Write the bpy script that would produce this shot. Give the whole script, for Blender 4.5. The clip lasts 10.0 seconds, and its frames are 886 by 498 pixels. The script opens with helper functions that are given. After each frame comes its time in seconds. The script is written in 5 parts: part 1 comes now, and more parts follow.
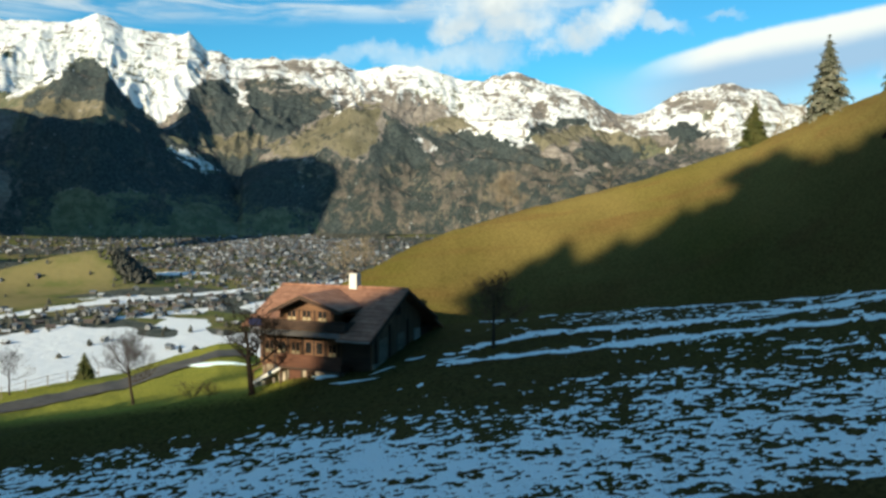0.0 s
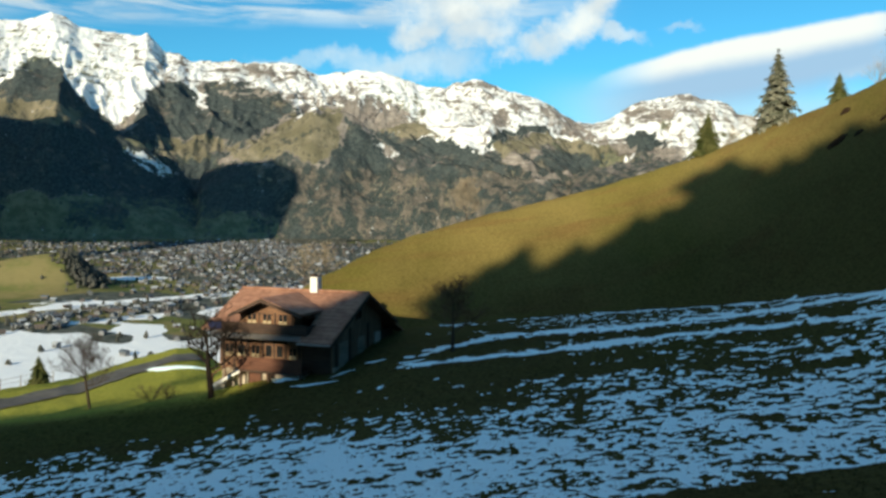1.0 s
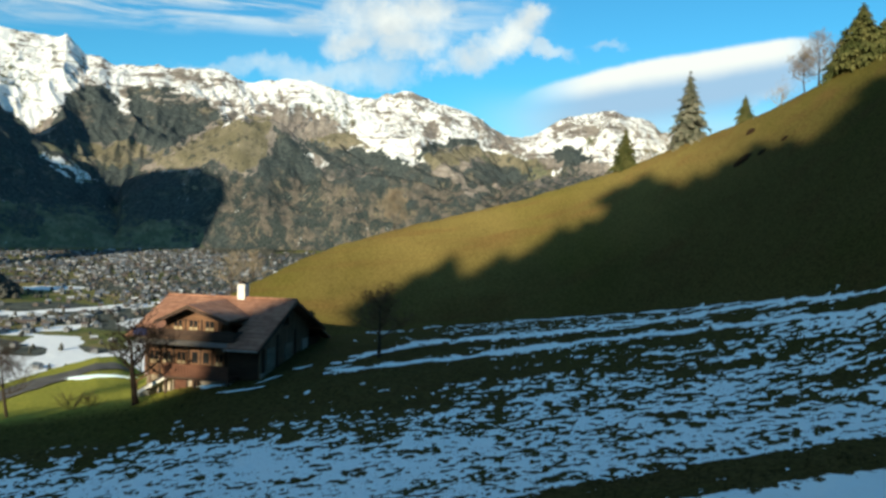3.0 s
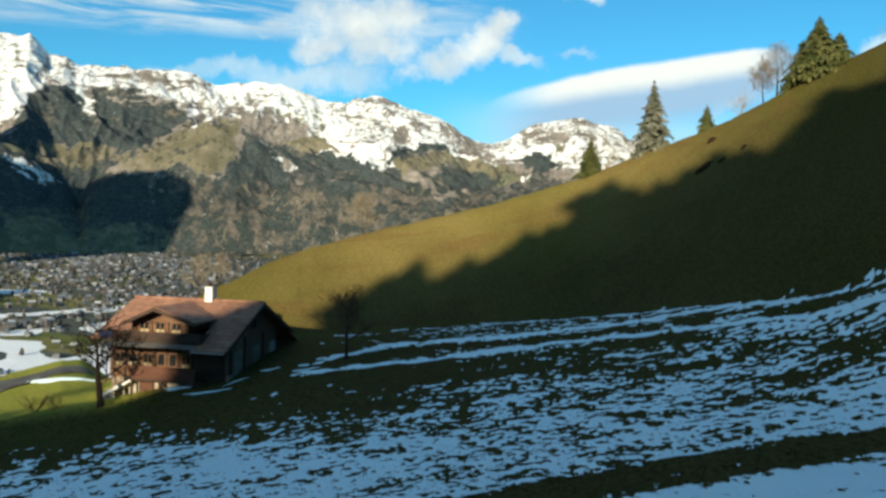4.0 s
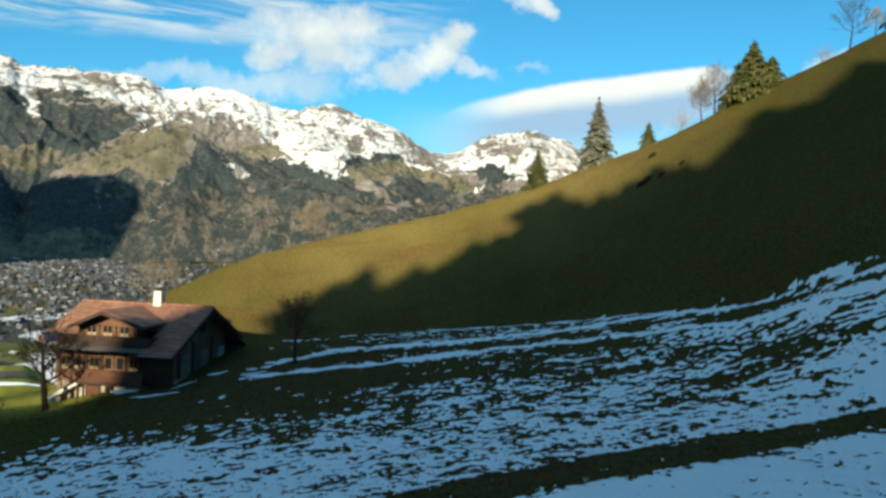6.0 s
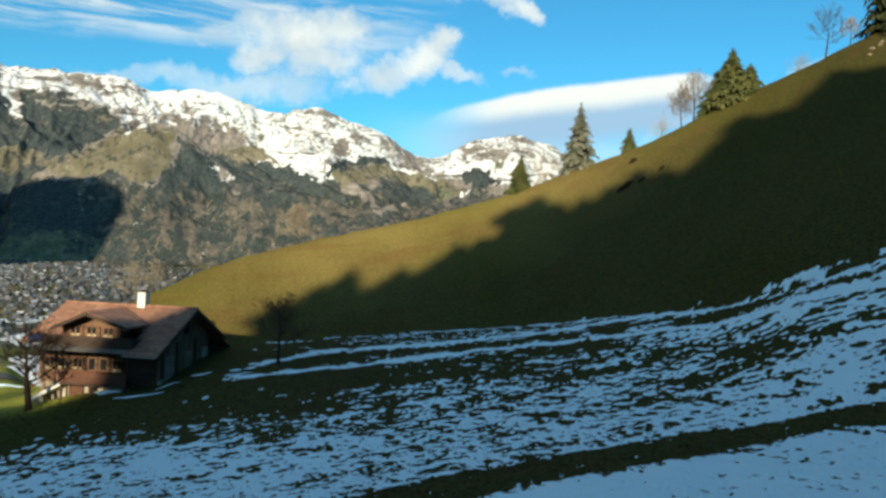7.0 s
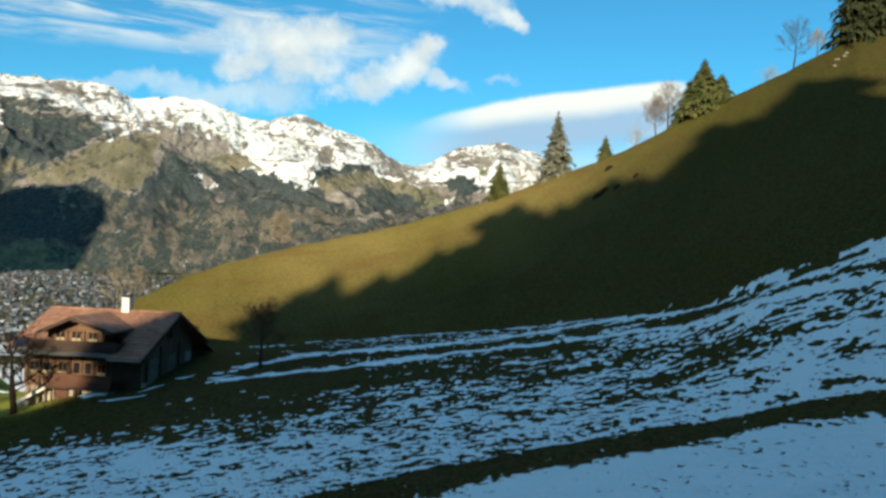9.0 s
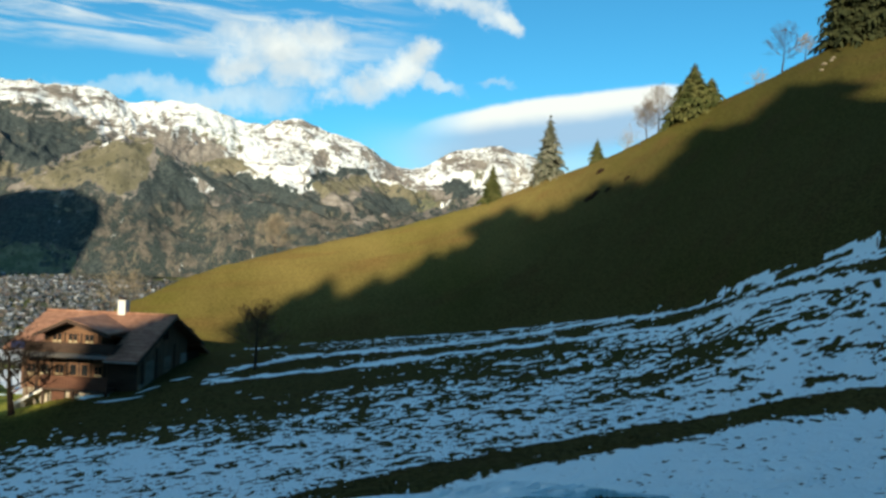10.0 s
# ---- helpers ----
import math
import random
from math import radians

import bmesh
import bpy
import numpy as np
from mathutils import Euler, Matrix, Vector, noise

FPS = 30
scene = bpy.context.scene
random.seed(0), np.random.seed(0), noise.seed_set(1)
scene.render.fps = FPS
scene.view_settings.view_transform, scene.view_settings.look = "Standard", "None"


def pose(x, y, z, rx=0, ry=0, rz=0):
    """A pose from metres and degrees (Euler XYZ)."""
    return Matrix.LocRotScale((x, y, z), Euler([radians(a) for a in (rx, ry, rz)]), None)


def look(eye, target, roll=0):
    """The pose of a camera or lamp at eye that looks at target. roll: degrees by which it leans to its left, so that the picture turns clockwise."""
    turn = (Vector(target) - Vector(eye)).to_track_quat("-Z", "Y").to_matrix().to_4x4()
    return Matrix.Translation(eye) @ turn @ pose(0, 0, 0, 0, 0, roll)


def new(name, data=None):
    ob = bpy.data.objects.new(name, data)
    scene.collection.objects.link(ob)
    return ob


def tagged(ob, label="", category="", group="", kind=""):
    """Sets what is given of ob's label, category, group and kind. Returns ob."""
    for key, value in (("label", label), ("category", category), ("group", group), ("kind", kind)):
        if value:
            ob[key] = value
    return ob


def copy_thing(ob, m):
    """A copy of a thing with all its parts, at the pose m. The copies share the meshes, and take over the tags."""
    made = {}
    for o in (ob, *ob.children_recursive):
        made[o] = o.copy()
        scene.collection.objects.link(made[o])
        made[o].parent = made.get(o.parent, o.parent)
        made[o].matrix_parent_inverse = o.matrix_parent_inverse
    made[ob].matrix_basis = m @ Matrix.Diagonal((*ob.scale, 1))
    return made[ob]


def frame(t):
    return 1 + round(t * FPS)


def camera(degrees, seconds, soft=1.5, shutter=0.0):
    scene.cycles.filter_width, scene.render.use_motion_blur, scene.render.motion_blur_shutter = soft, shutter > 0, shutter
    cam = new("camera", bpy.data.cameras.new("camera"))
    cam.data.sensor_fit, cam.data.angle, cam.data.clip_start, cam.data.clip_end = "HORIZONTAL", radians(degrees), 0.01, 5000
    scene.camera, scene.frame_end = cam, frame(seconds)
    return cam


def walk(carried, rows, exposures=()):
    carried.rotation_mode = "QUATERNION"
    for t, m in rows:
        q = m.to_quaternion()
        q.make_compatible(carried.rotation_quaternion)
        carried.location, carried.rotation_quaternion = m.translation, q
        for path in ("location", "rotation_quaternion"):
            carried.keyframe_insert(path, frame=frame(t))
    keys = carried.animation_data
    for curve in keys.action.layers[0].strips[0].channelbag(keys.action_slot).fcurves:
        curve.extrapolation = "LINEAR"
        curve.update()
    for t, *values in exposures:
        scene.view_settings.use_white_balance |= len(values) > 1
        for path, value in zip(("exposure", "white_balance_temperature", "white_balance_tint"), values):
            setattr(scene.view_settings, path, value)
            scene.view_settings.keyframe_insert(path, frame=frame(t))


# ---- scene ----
FIELD = 59.478
cam = camera(FIELD, 10.0, soft=2.9)
PATH = [
    (0, -0.168, 3.653, 0.358, 87.458, -0.079, 0.322),
    (0.5, -0.149, 3.254, 0.319, 87.690, -0.308, -1.147),
    (1, -0.131, 2.853, 0.280, 87.914, -0.534, -2.542),
    (1.5, -0.113, 2.450, 0.240, 88.148, -0.729, -3.909),
    (2, -0.094, 2.046, 0.200, 88.367, -0.924, -5.259),
    (2.5, -0.075, 1.640, 0.161, 88.601, -1.015, -6.520),
    (4, -0.019, 0.412, 0.040, 89.258, -1.498, -9.989),
    (4.5, -0.000, 0.000, 0.000, 89.469, -1.641, -11.006),
    (5, 0.019, -0.414, -0.041, 89.695, -1.843, -11.914),
    (5.5, 0.038, -0.830, -0.081, 89.910, -2.044, -12.736),
    (7, 0.096, -2.087, -0.204, 90.451, -2.435, -14.521),
    (7.5, 0.115, -2.509, -0.246, 90.594, -2.472, -14.880),
    (8, 0.135, -2.933, -0.287, 90.757, -2.451, -15.186),
    (8.5, 0.154, -3.359, -0.329, 90.905, -2.371, -15.442),
    (9, 0.174, -3.786, -0.371, 91.038, -2.274, -15.639),
    (9.5, 0.194, -4.215, -0.413, 91.170, -2.225, -15.816),
    (10, 0.213, -4.645, -0.455, 91.294, -2.128, -15.939),
]
walk(cam, [(t, pose(*p)) for t, *p in PATH], [(0.0, 0.58, 6500, 3), (10.0, 0.58, 6500, 3)])

# ---- world and sun ----
SUN_BACK = 28.0      # degrees left of straight behind the first view
SUN_UP = 17.0
sun_az = radians(SUN_BACK)
sun_way = Vector((math.sin(sun_az) * math.cos(radians(SUN_UP)), math.cos(sun_az) * math.cos(radians(SUN_UP)), -math.sin(radians(SUN_UP))))
sun_data = bpy.data.lights.new("sun", "SUN")
sun_data.energy, sun_data.angle, sun_data.color = 5.0, radians(0.8), (1.0, 0.85, 0.62)
sun = new("sun", sun_data)
sun.matrix_world = look((0, 0, 60), Vector((0, 0, 60)) + sun_way)

world = bpy.data.worlds.new("sky")
scene.world = world
world.use_nodes = True


class Nodes:
    """A small wrapper for building node trees."""

    def __init__(self, tree):
        self.tree = tree
        tree.nodes.clear()

    def add(self, idname, **props):
        n = self.tree.nodes.new(idname)
        for k, v in props.items():
            if k == "ins":
                for key, value in v.items():
                    self.plug(value, n.inputs[key])
            elif k == "op":
                n.operation = v
            elif k == "blend":
                n.blend_type = v
            elif k == "kind":
                n.data_type = v
        return n

    def plug(self, value, socket):
        if isinstance(value, bpy.types.NodeSocket):
            self.tree.links.new(value, socket)
        else:
            socket.default_value = value

    def math(self, op, a, b=0.0, c=0.0, clamp=False):
        n = self.add("ShaderNodeMath", op=op)
        n.use_clamp = clamp
        for i, v in enumerate((a, b, c)):
            self.plug(v, n.inputs[i])
        return n.outputs[0]

    def noise(self, vec, scale, detail=4.0, rough=0.55, distort=0.0):
        n = self.add("ShaderNodeTexNoise", ins={"Scale": scale, "Detail": detail, "Roughness": rough, "Distortion": distort})
        self.plug(vec, n.inputs["Vector"])
        return n.outputs["Fac"]

    def ramp(self, fac, lo, hi, a=0.0, b=1.0):
        n = self.add("ShaderNodeMapRange", ins={"From Min": lo, "From Max": hi, "To Min": a, "To Max": b})
        n.interpolation_type = "SMOOTHSTEP"
        self.plug(fac, n.inputs["Value"])
        return n.outputs["Result"]

    def mix(self, fac, a, b, blend="MIX"):
        n = self.add("ShaderNodeMix", kind="RGBA", blend=blend)
        self.plug(fac, n.inputs[0])
        self.plug(a, n.inputs[6])
        self.plug(b, n.inputs[7])
        return n.outputs[2]

    def scaled(self, vec, s):
        n = self.add("ShaderNodeMapping")
        self.plug(vec, n.inputs["Vector"])
        n.inputs["Scale"].default_value = s
        return n.outputs["Vector"]


def build_sky():
    g = Nodes(world.node_tree)
    sky = g.add("ShaderNodeTexSky")
    sky.sky_type, sky.sun_disc = "NISHITA", False
    sky.sun_elevation, sky.sun_rotation = radians(SUN_UP), math.atan2(-sun_way.x, -sun_way.y)
    sky.altitude, sky.air_density, sky.dust_density, sky.ozone_density = 900, 1.0, 0.3, 3.0
    co = g.add("ShaderNodeTexCoord").outputs["Generated"]
    xyz = g.add("ShaderNodeSeparateXYZ", ins={0: co}).outputs
    # directions as on a wall to the north: side u and height v
    front = g.math("MAXIMUM", xyz[1], 0.05)
    u, v = g.math("DIVIDE", xyz[0], front), g.math("DIVIDE", xyz[2], front)
    warp = g.math("SUBTRACT", g.noise(co, 9.0, 5.0, 0.6), 0.5)
    warp2 = g.math("SUBTRACT", g.noise(co, 14.0, 6.0, 0.62), 0.5)
    uu, vv = g.math("MULTIPLY_ADD", warp, 0.16, u), g.math("MULTIPLY_ADD", warp2, 0.10, v)
    wisp = g.noise(g.scaled(co, (5.0, 5.0, 42.0)), 1.6, 6.0, 0.6, 0.6)
    puff = g.noise(co, 19.0, 7.0, 0.62)
    total = None
    # each cloud: u, v, half width, half height, tilt, strength
    for cu, cv, w, h, tilt, k in CLOUDS:
        du, dv = g.math("SUBTRACT", uu, cu), g.math("SUBTRACT", vv, cv)
        a = g.math("DIVIDE", g.math("ADD", g.math("MULTIPLY", du, math.cos(tilt)), g.math("MULTIPLY", dv, math.sin(tilt))), w)
        b = g.math("DIVIDE", g.math("SUBTRACT", g.math("MULTIPLY", dv, math.cos(tilt)), g.math("MULTIPLY", du, math.sin(tilt))), h)
        d = g.math("ADD", g.math("MULTIPLY", a, a), g.math("MULTIPLY", b, b))
        one = g.ramp(g.math("MULTIPLY_ADD", puff, 1.5, d), 2.0, 0.5, 0.0, k)
        total = one if total is None else g.math("MAXIMUM", total, one)
    # thin high streaks over the left part of the sky
    streak = g.math("MULTIPLY", g.ramp(wisp, 0.36, 0.66), g.ramp(v, 0.235, 0.27))
    # the streaks run on overhead, unseen, added to brighten the shade
    streak = g.math("MULTIPLY", g.math("MULTIPLY", streak, g.math("MULTIPLY", g.ramp(u, 0.30, 0.06), g.ramp(v, 0.60, 0.40, 0.55, 1.0))), 0.75)
    cover = g.math("MAXIMUM", total, streak)
    # a long smooth lens cloud, lit above and grey below
    lu, lv = g.math("MULTIPLY_ADD", warp, 0.02, u), g.math("MULTIPLY_ADD", warp2, 0.012, v)
    reach = g.math("POWER", g.math("DIVIDE", g.math("SUBTRACT", lu, 0.215), 0.40, clamp=True), 0.6)
    rise = g.math("MULTIPLY_ADD", reach, LENS_RISE, LENS_TOP_A)
    under = g.math("MULTIPLY_ADD", g.math("SUBTRACT", lu, 0.2), LENS_UNDER, LENS_TOP_A + 0.003)
    lens = g.math("MULTIPLY", g.ramp(g.math("SUBTRACT", rise, lv), -0.003, 0.006), g.ramp(g.math("SUBTRACT", lv, under), -0.07, -0.03))
    lens = g.math("MULTIPLY", lens, g.math("MULTIPLY", g.ramp(lu, 0.21, 0.34), g.ramp(lu, 0.69, 0.60)))
    shade = g.ramp(g.math("SUBTRACT", lv, under), 0.012, -0.014)
    veil = g.math("MULTIPLY", g.ramp(lv, 0.20, 0.15), g.math("MULTIPLY", g.ramp(lu, 0.12, 0.3), 0.55))
    white, grey = (8.5, 8.6, 8.3, 1), (3.4, 5.1, 7.1, 1)
    tint = g.mix(g.ramp(g.noise(co, 22.0, 5.0), 0.35, 0.7), (6.6, 7.0, 7.2, 1), white)
    air = g.mix(1.0, sky.outputs[0], SKY_TINT, "MULTIPLY")
    col = g.mix(veil, air, (5.6, 6.8, 7.6, 1))
    col = g.mix(cover, col, tint)
    col = g.mix(lens, col, g.mix(shade, white, grey))
    back = g.add("ShaderNodeBackground", ins={"Color": col, "Strength": 0.079})
    out = g.add("ShaderNodeOutputWorld")
    g.plug(back.outputs[0], out.inputs[0])


SKY_TINT = (0.46, 1.2, 1.32, 1)
CLOUDS = [
    (0.062, 0.271, 0.090, 0.043, 0.12, 0.97),
    (0.016, 0.244, 0.055, 0.030, 0.0, 0.92),
    (0.092, 0.240, 0.050, 0.028, 0.1, 0.9),
    (0.112, 0.290, 0.052, 0.030, 0.1, 0.92),
    (0.212, 0.253, 0.086, 0.033, 0.45, 0.98),
    (0.165, 0.229, 0.048, 0.026, 0.1, 0.95),
    (0.252, 0.276, 0.045, 0.022, 0.5, 0.95),
    (0.282, 0.236, 0.045, 0.013, 0.0, 0.65),
    (0.300, 0.357, 0.072, 0.026, -0.25, 0.95),
    (0.352, 0.338, 0.034, 0.018, -0.5, 0.9),
    (0.367, 0.250, 0.020, 0.010, 0.0, 0.4),
    (-0.070, 0.255, 0.014, 0.006, 0.0, 0.45),
    (-0.015, 0.200, 0.120, 0.022, 0.05, 0.6),
    (0.070, 0.208, 0.060, 0.022, 0.0, 0.55),
    (-0.130, 0.198, 0.090, 0.012, 0.0, 0.35),
    (0.586, 0.205, 0.055, 0.018, 0.35, 0.85),
    (0.665, 0.240, 0.040, 0.014, 0.5, 0.6),
    (0.813, 0.298, 0.045, 0.018, 0.4, 0.75),
    (0.382, 0.113, 0.043, 0.025, 0, 0.7),
]
LENS_TOP_A, LENS_RISE, LENS_UNDER = 0.163, 0.116, 0.198
build_sky()

# ---- materials ----
MATS = {}


def material(name, rough=0.85, gloss=0.5):
    m = bpy.data.materials.new(name)
    m.use_nodes = True
    g = Nodes(m.node_tree)
    bsdf = g.add("ShaderNodeBsdfPrincipled", ins={"Roughness": rough, "Specular IOR Level": gloss})
    out = g.add("ShaderNodeOutputMaterial")
    g.plug(bsdf.outputs[0], out.inputs[0])
    MATS[name] = m
    return m, g, bsdf


def place(g):
    return g.add("ShaderNodeNewGeometry").outputs["Position"]


def local(g):
    return g.add("ShaderNodeTexCoord").outputs["Object"]


def bump(g, bsdf, height, strength, distance):
    b = g.add("ShaderNodeBump", ins={"Strength": strength, "Distance": distance, "Height": height})
    g.plug(b.outputs[0], bsdf.inputs["Normal"])


def simple(name, a, b, scale, rough=0.8, detail=4.0, stretch=(1, 1, 1), relief=0.0, metal=0.0, tone=0.85):
    m, g, bsdf = material(name, rough, 0.08 if rough >= 0.85 else 0.4)
    co = g.scaled(local(g), stretch)
    fine, broad = g.noise(co, scale, detail), g.noise(co, scale * 0.13, 3.0)
    f = g.math("ADD", g.math("MULTIPLY", fine, 0.6), g.math("MULTIPLY", broad, 0.4))
    g.plug(g.mix(g.ramp(f, 0.35, 0.65), (*(c * tone for c in a), 1), (*(c * tone for c in b), 1)), bsdf.inputs["Base Color"])
    bsdf.inputs["Metallic"].default_value = metal
    if relief:
        bump(g, bsdf, fine, 0.6, relief)
    return m


def meadow_material():
    m, g, bsdf = material("meadow_grass", 0.95, 0.04)
    co = place(g)
    tuft = g.noise(co, 4.5, 6.0, 0.65)
    streak = g.noise(g.scaled(co, (0.05, 0.42, 0.3)), 1.0, 5.0, 0.6)
    broad = g.noise(co, 0.035, 4.0, 0.6)
    green, straw, brown, dark = (0.235, 0.200, 0.042, 1), (0.335, 0.252, 0.080, 1), (0.30, 0.172, 0.062, 1), (0.06, 0.046, 0.013, 1)
    xyz = g.add("ShaderNodeSeparateXYZ", ins={0: co}).outputs
    lush = g.math("ADD", g.ramp(xyz[0], -2.0, -16.0, 0.0, 0.28), g.ramp(xyz[2], 2.0, 22.0, -0.06, 0.10))
    col = g.mix(g.ramp(g.math("SUBTRACT", broad, lush), 0.36, 0.60), green, straw)
    col = g.mix(g.ramp(streak, 0.45, 0.75), col, brown)
    col = g.mix(g.ramp(tuft, 0.60, 0.32, 0.0, 0.28), col, dark)
    # greener terrace grass, also lightened where it lies in sun
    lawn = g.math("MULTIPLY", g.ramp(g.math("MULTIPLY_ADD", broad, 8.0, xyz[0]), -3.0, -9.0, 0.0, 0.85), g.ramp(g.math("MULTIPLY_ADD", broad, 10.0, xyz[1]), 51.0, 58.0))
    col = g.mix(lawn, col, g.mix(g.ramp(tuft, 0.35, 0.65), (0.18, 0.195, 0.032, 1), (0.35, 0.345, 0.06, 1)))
    # the near slope's shade is deepened by a darker colour
    shade_tone = g.ramp(g.math("MULTIPLY_ADD", g.noise(co, 0.15, 3.0), 14.0, xyz[1]), 112.0, 68.0)
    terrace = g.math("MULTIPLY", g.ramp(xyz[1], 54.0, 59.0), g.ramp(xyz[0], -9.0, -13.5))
    shade_tone = g.math("MULTIPLY", shade_tone, g.math("MULTIPLY_ADD", terrace, -0.85, 0.85))
    col = g.mix(shade_tone, col, g.mix(g.ramp(tuft, 0.35, 0.65), (0.014, 0.015, 0.005, 1), (0.046, 0.042, 0.014, 1)))
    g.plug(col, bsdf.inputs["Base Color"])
    bump(g, bsdf, tuft, 0.35, 0.03)
    return m


def snow_material(name, relief, dirt):
    m, g, bsdf = material(name, 0.6)
    co = place(g)
    n = g.noise(co, 1.7, 6.0, 0.6)
    stain = g.noise(co, 0.25, 5.0, 0.6)
    # the blue of skylit shade is put into the snow's base colour
    col = g.mix(g.ramp(stain, 0.52, 0.75, 0.0, dirt), (0.80, 0.97, 1.0, 1), (0.46, 0.57, 0.57, 1))
    g.plug(col, bsdf.inputs["Base Color"])
    bump(g, bsdf, n, 0.7, relief)
    return m


def mountain_material():
    m, g, bsdf = material("mountain_land", 0.9, 0.05)
    co = place(g)
    att = g.add("ShaderNodeAttribute")
    att.attribute_name = "cover"
    snow, wood, grass = g.add("ShaderNodeSeparateColor", ins={0: att.outputs["Color"]}).outputs
    n1, n2, n3, n4 = g.noise(co, 0.006, 7.0, 0.65), g.noise(co, 0.03, 6.0, 0.65), g.noise(co, 0.09, 4.0, 0.65), g.noise(g.scaled(co, (1, 1, 0.6)), 0.2, 3.0, 0.6)
    rock = g.mix(g.ramp(g.math("MULTIPLY_ADD", n3, 0.5, n2), 0.5, 0.95), (0.115, 0.10, 0.092, 1), (0.285, 0.25, 0.222, 1))
    strata = g.noise(g.scaled(co, (0.004, 0.004, 0.06)), 1.0, 5.0, 0.6, 0.8)
    rock = g.mix(g.ramp(strata, 0.5, 0.62, 0.0, 0.55), rock, (0.10, 0.085, 0.08, 1))
    turf = g.mix(g.ramp(n1, 0.4, 0.6), (0.125, 0.113, 0.075, 1), (0.19, 0.166, 0.118, 1))
    turf = g.mix(g.ramp(n3, 0.55, 0.72, 0.0, 0.5), turf, (0.07, 0.062, 0.045, 1))
    clump = g.noise(g.scaled(co, (1, 1, 0.45)), 0.022, 6.0, 0.72)
    turf = g.mix(g.ramp(clump, 0.55, 0.61, 0.0, 0.85), turf, (0.042, 0.048, 0.044, 1))
    # pasture lightened in its colour to make up for missing haze
    turf = g.mix(g.ramp(g.math("ABSOLUTE", g.math("SUBTRACT", grass, 0.72)), 0.06, 0.01), turf, g.mix(g.ramp(n2, 0.4, 0.6), (0.095, 0.108, 0.068, 1), (0.175, 0.165, 0.11, 1)))
    # evergreen wood: dark, slightly blued for haze, with the grain of single crowns
    fir = g.mix(g.ramp(g.math("MULTIPLY_ADD", n4, 0.8, n3), 0.70, 1.12), (0.030, 0.040, 0.043, 1), (0.074, 0.086, 0.084, 1))
    bare = g.mix(g.ramp(g.math("MULTIPLY_ADD", n4, 0.7, n2), 0.65, 1.05), (0.066, 0.060, 0.053, 1), (0.150, 0.128, 0.106, 1))
    # dark evergreens stand in clumps and files among leafless trees and clearings
    bare = g.mix(g.ramp(g.noise(co, 0.012, 5.0, 0.7), 0.56, 0.66, 0.0, 0.8), bare, turf)
    leafless = g.mix(g.ramp(clump, 0.45, 0.53), bare, g.mix(g.ramp(n4, 0.35, 0.65), (0.020, 0.028, 0.030, 1), (0.056, 0.066, 0.062, 1)))
    fir = g.mix(g.ramp(g.math("ADD", g.math("MULTIPLY_ADD", n2, 0.5, n1), g.math("MULTIPLY", att.outputs["Alpha"], 0.45)), 0.86, 1.08), fir, leafless)
    white = g.mix(g.ramp(n2, 0.3, 0.7), (0.60, 0.62, 0.65, 1), (0.77, 0.765, 0.75, 1))
    edge = g.math("MULTIPLY_ADD", g.math("SUBTRACT", n2, 0.5), 1.2, g.math("MULTIPLY", g.math("SUBTRACT", n3, 0.5), 0.8))
    col = g.mix(g.ramp(g.math("ADD", grass, edge), 0.42, 0.58), rock, turf)
    col = g.mix(g.ramp(g.math("ADD", wood, edge), 0.42, 0.58), col, fir)
    dots = g.add("ShaderNodeTexVoronoi", ins={"Scale": 0.06, "Randomness": 1.0})
    g.plug(g.scaled(co, (1, 1, 0.55)), dots.inputs["Vector"])
    single = g.math("MULTIPLY", g.ramp(dots.outputs["Distance"], 0.42, 0.18), g.ramp(g.math("MULTIPLY_ADD", n3, 0.5, n2), 0.70, 0.90))
    col = g.mix(g.math("MULTIPLY", single, 0.7), col, (0.022, 0.03, 0.03, 1))
    fleck = g.ramp(g.noise(g.scaled(co, (0.05, 0.05, 0.03)), 1.0, 5.0, 0.7), 0.64, 0.70, 0.0, 0.75)
    col = g.mix(g.math("MULTIPLY", fleck, g.ramp(n1, 0.42, 0.56)), col, (0.5, 0.5, 0.5, 1))
    # rock ribs running down through the snow, and thin bands along it
    crag = g.noise(g.scaled(co, (0.018, 0.010, 0.006)), 1.0, 9.0, 0.72, 0.5)
    fine = g.noise(g.scaled(co, (0.06, 0.03, 0.022)), 1.0, 6.0, 0.7)
    snow = g.math("SUBTRACT", snow, g.ramp(crag, 0.48, 0.66, 0.0, 0.54))
    snow = g.math("SUBTRACT", snow, g.math("MULTIPLY", g.ramp(fine, 0.49, 0.64, 0.0, 0.46), g.ramp(n1, 0.34, 0.54)))
    snow = g.math("SUBTRACT", snow, g.math("MULTIPLY", g.ramp(strata, 0.52, 0.62, 0.0, 0.4), g.ramp(n1, 0.66, 0.46)))
    col = g.mix(g.ramp(g.math("MULTIPLY_ADD", edge, 0.45, snow), 0.30, 0.62), col, white)
    g.plug(col, bsdf.inputs["Base Color"])
    bump(g, bsdf, g.math("ADD", n2, g.math("MULTIPLY", n3, 0.5)), 0.42, 6.0)
    return m


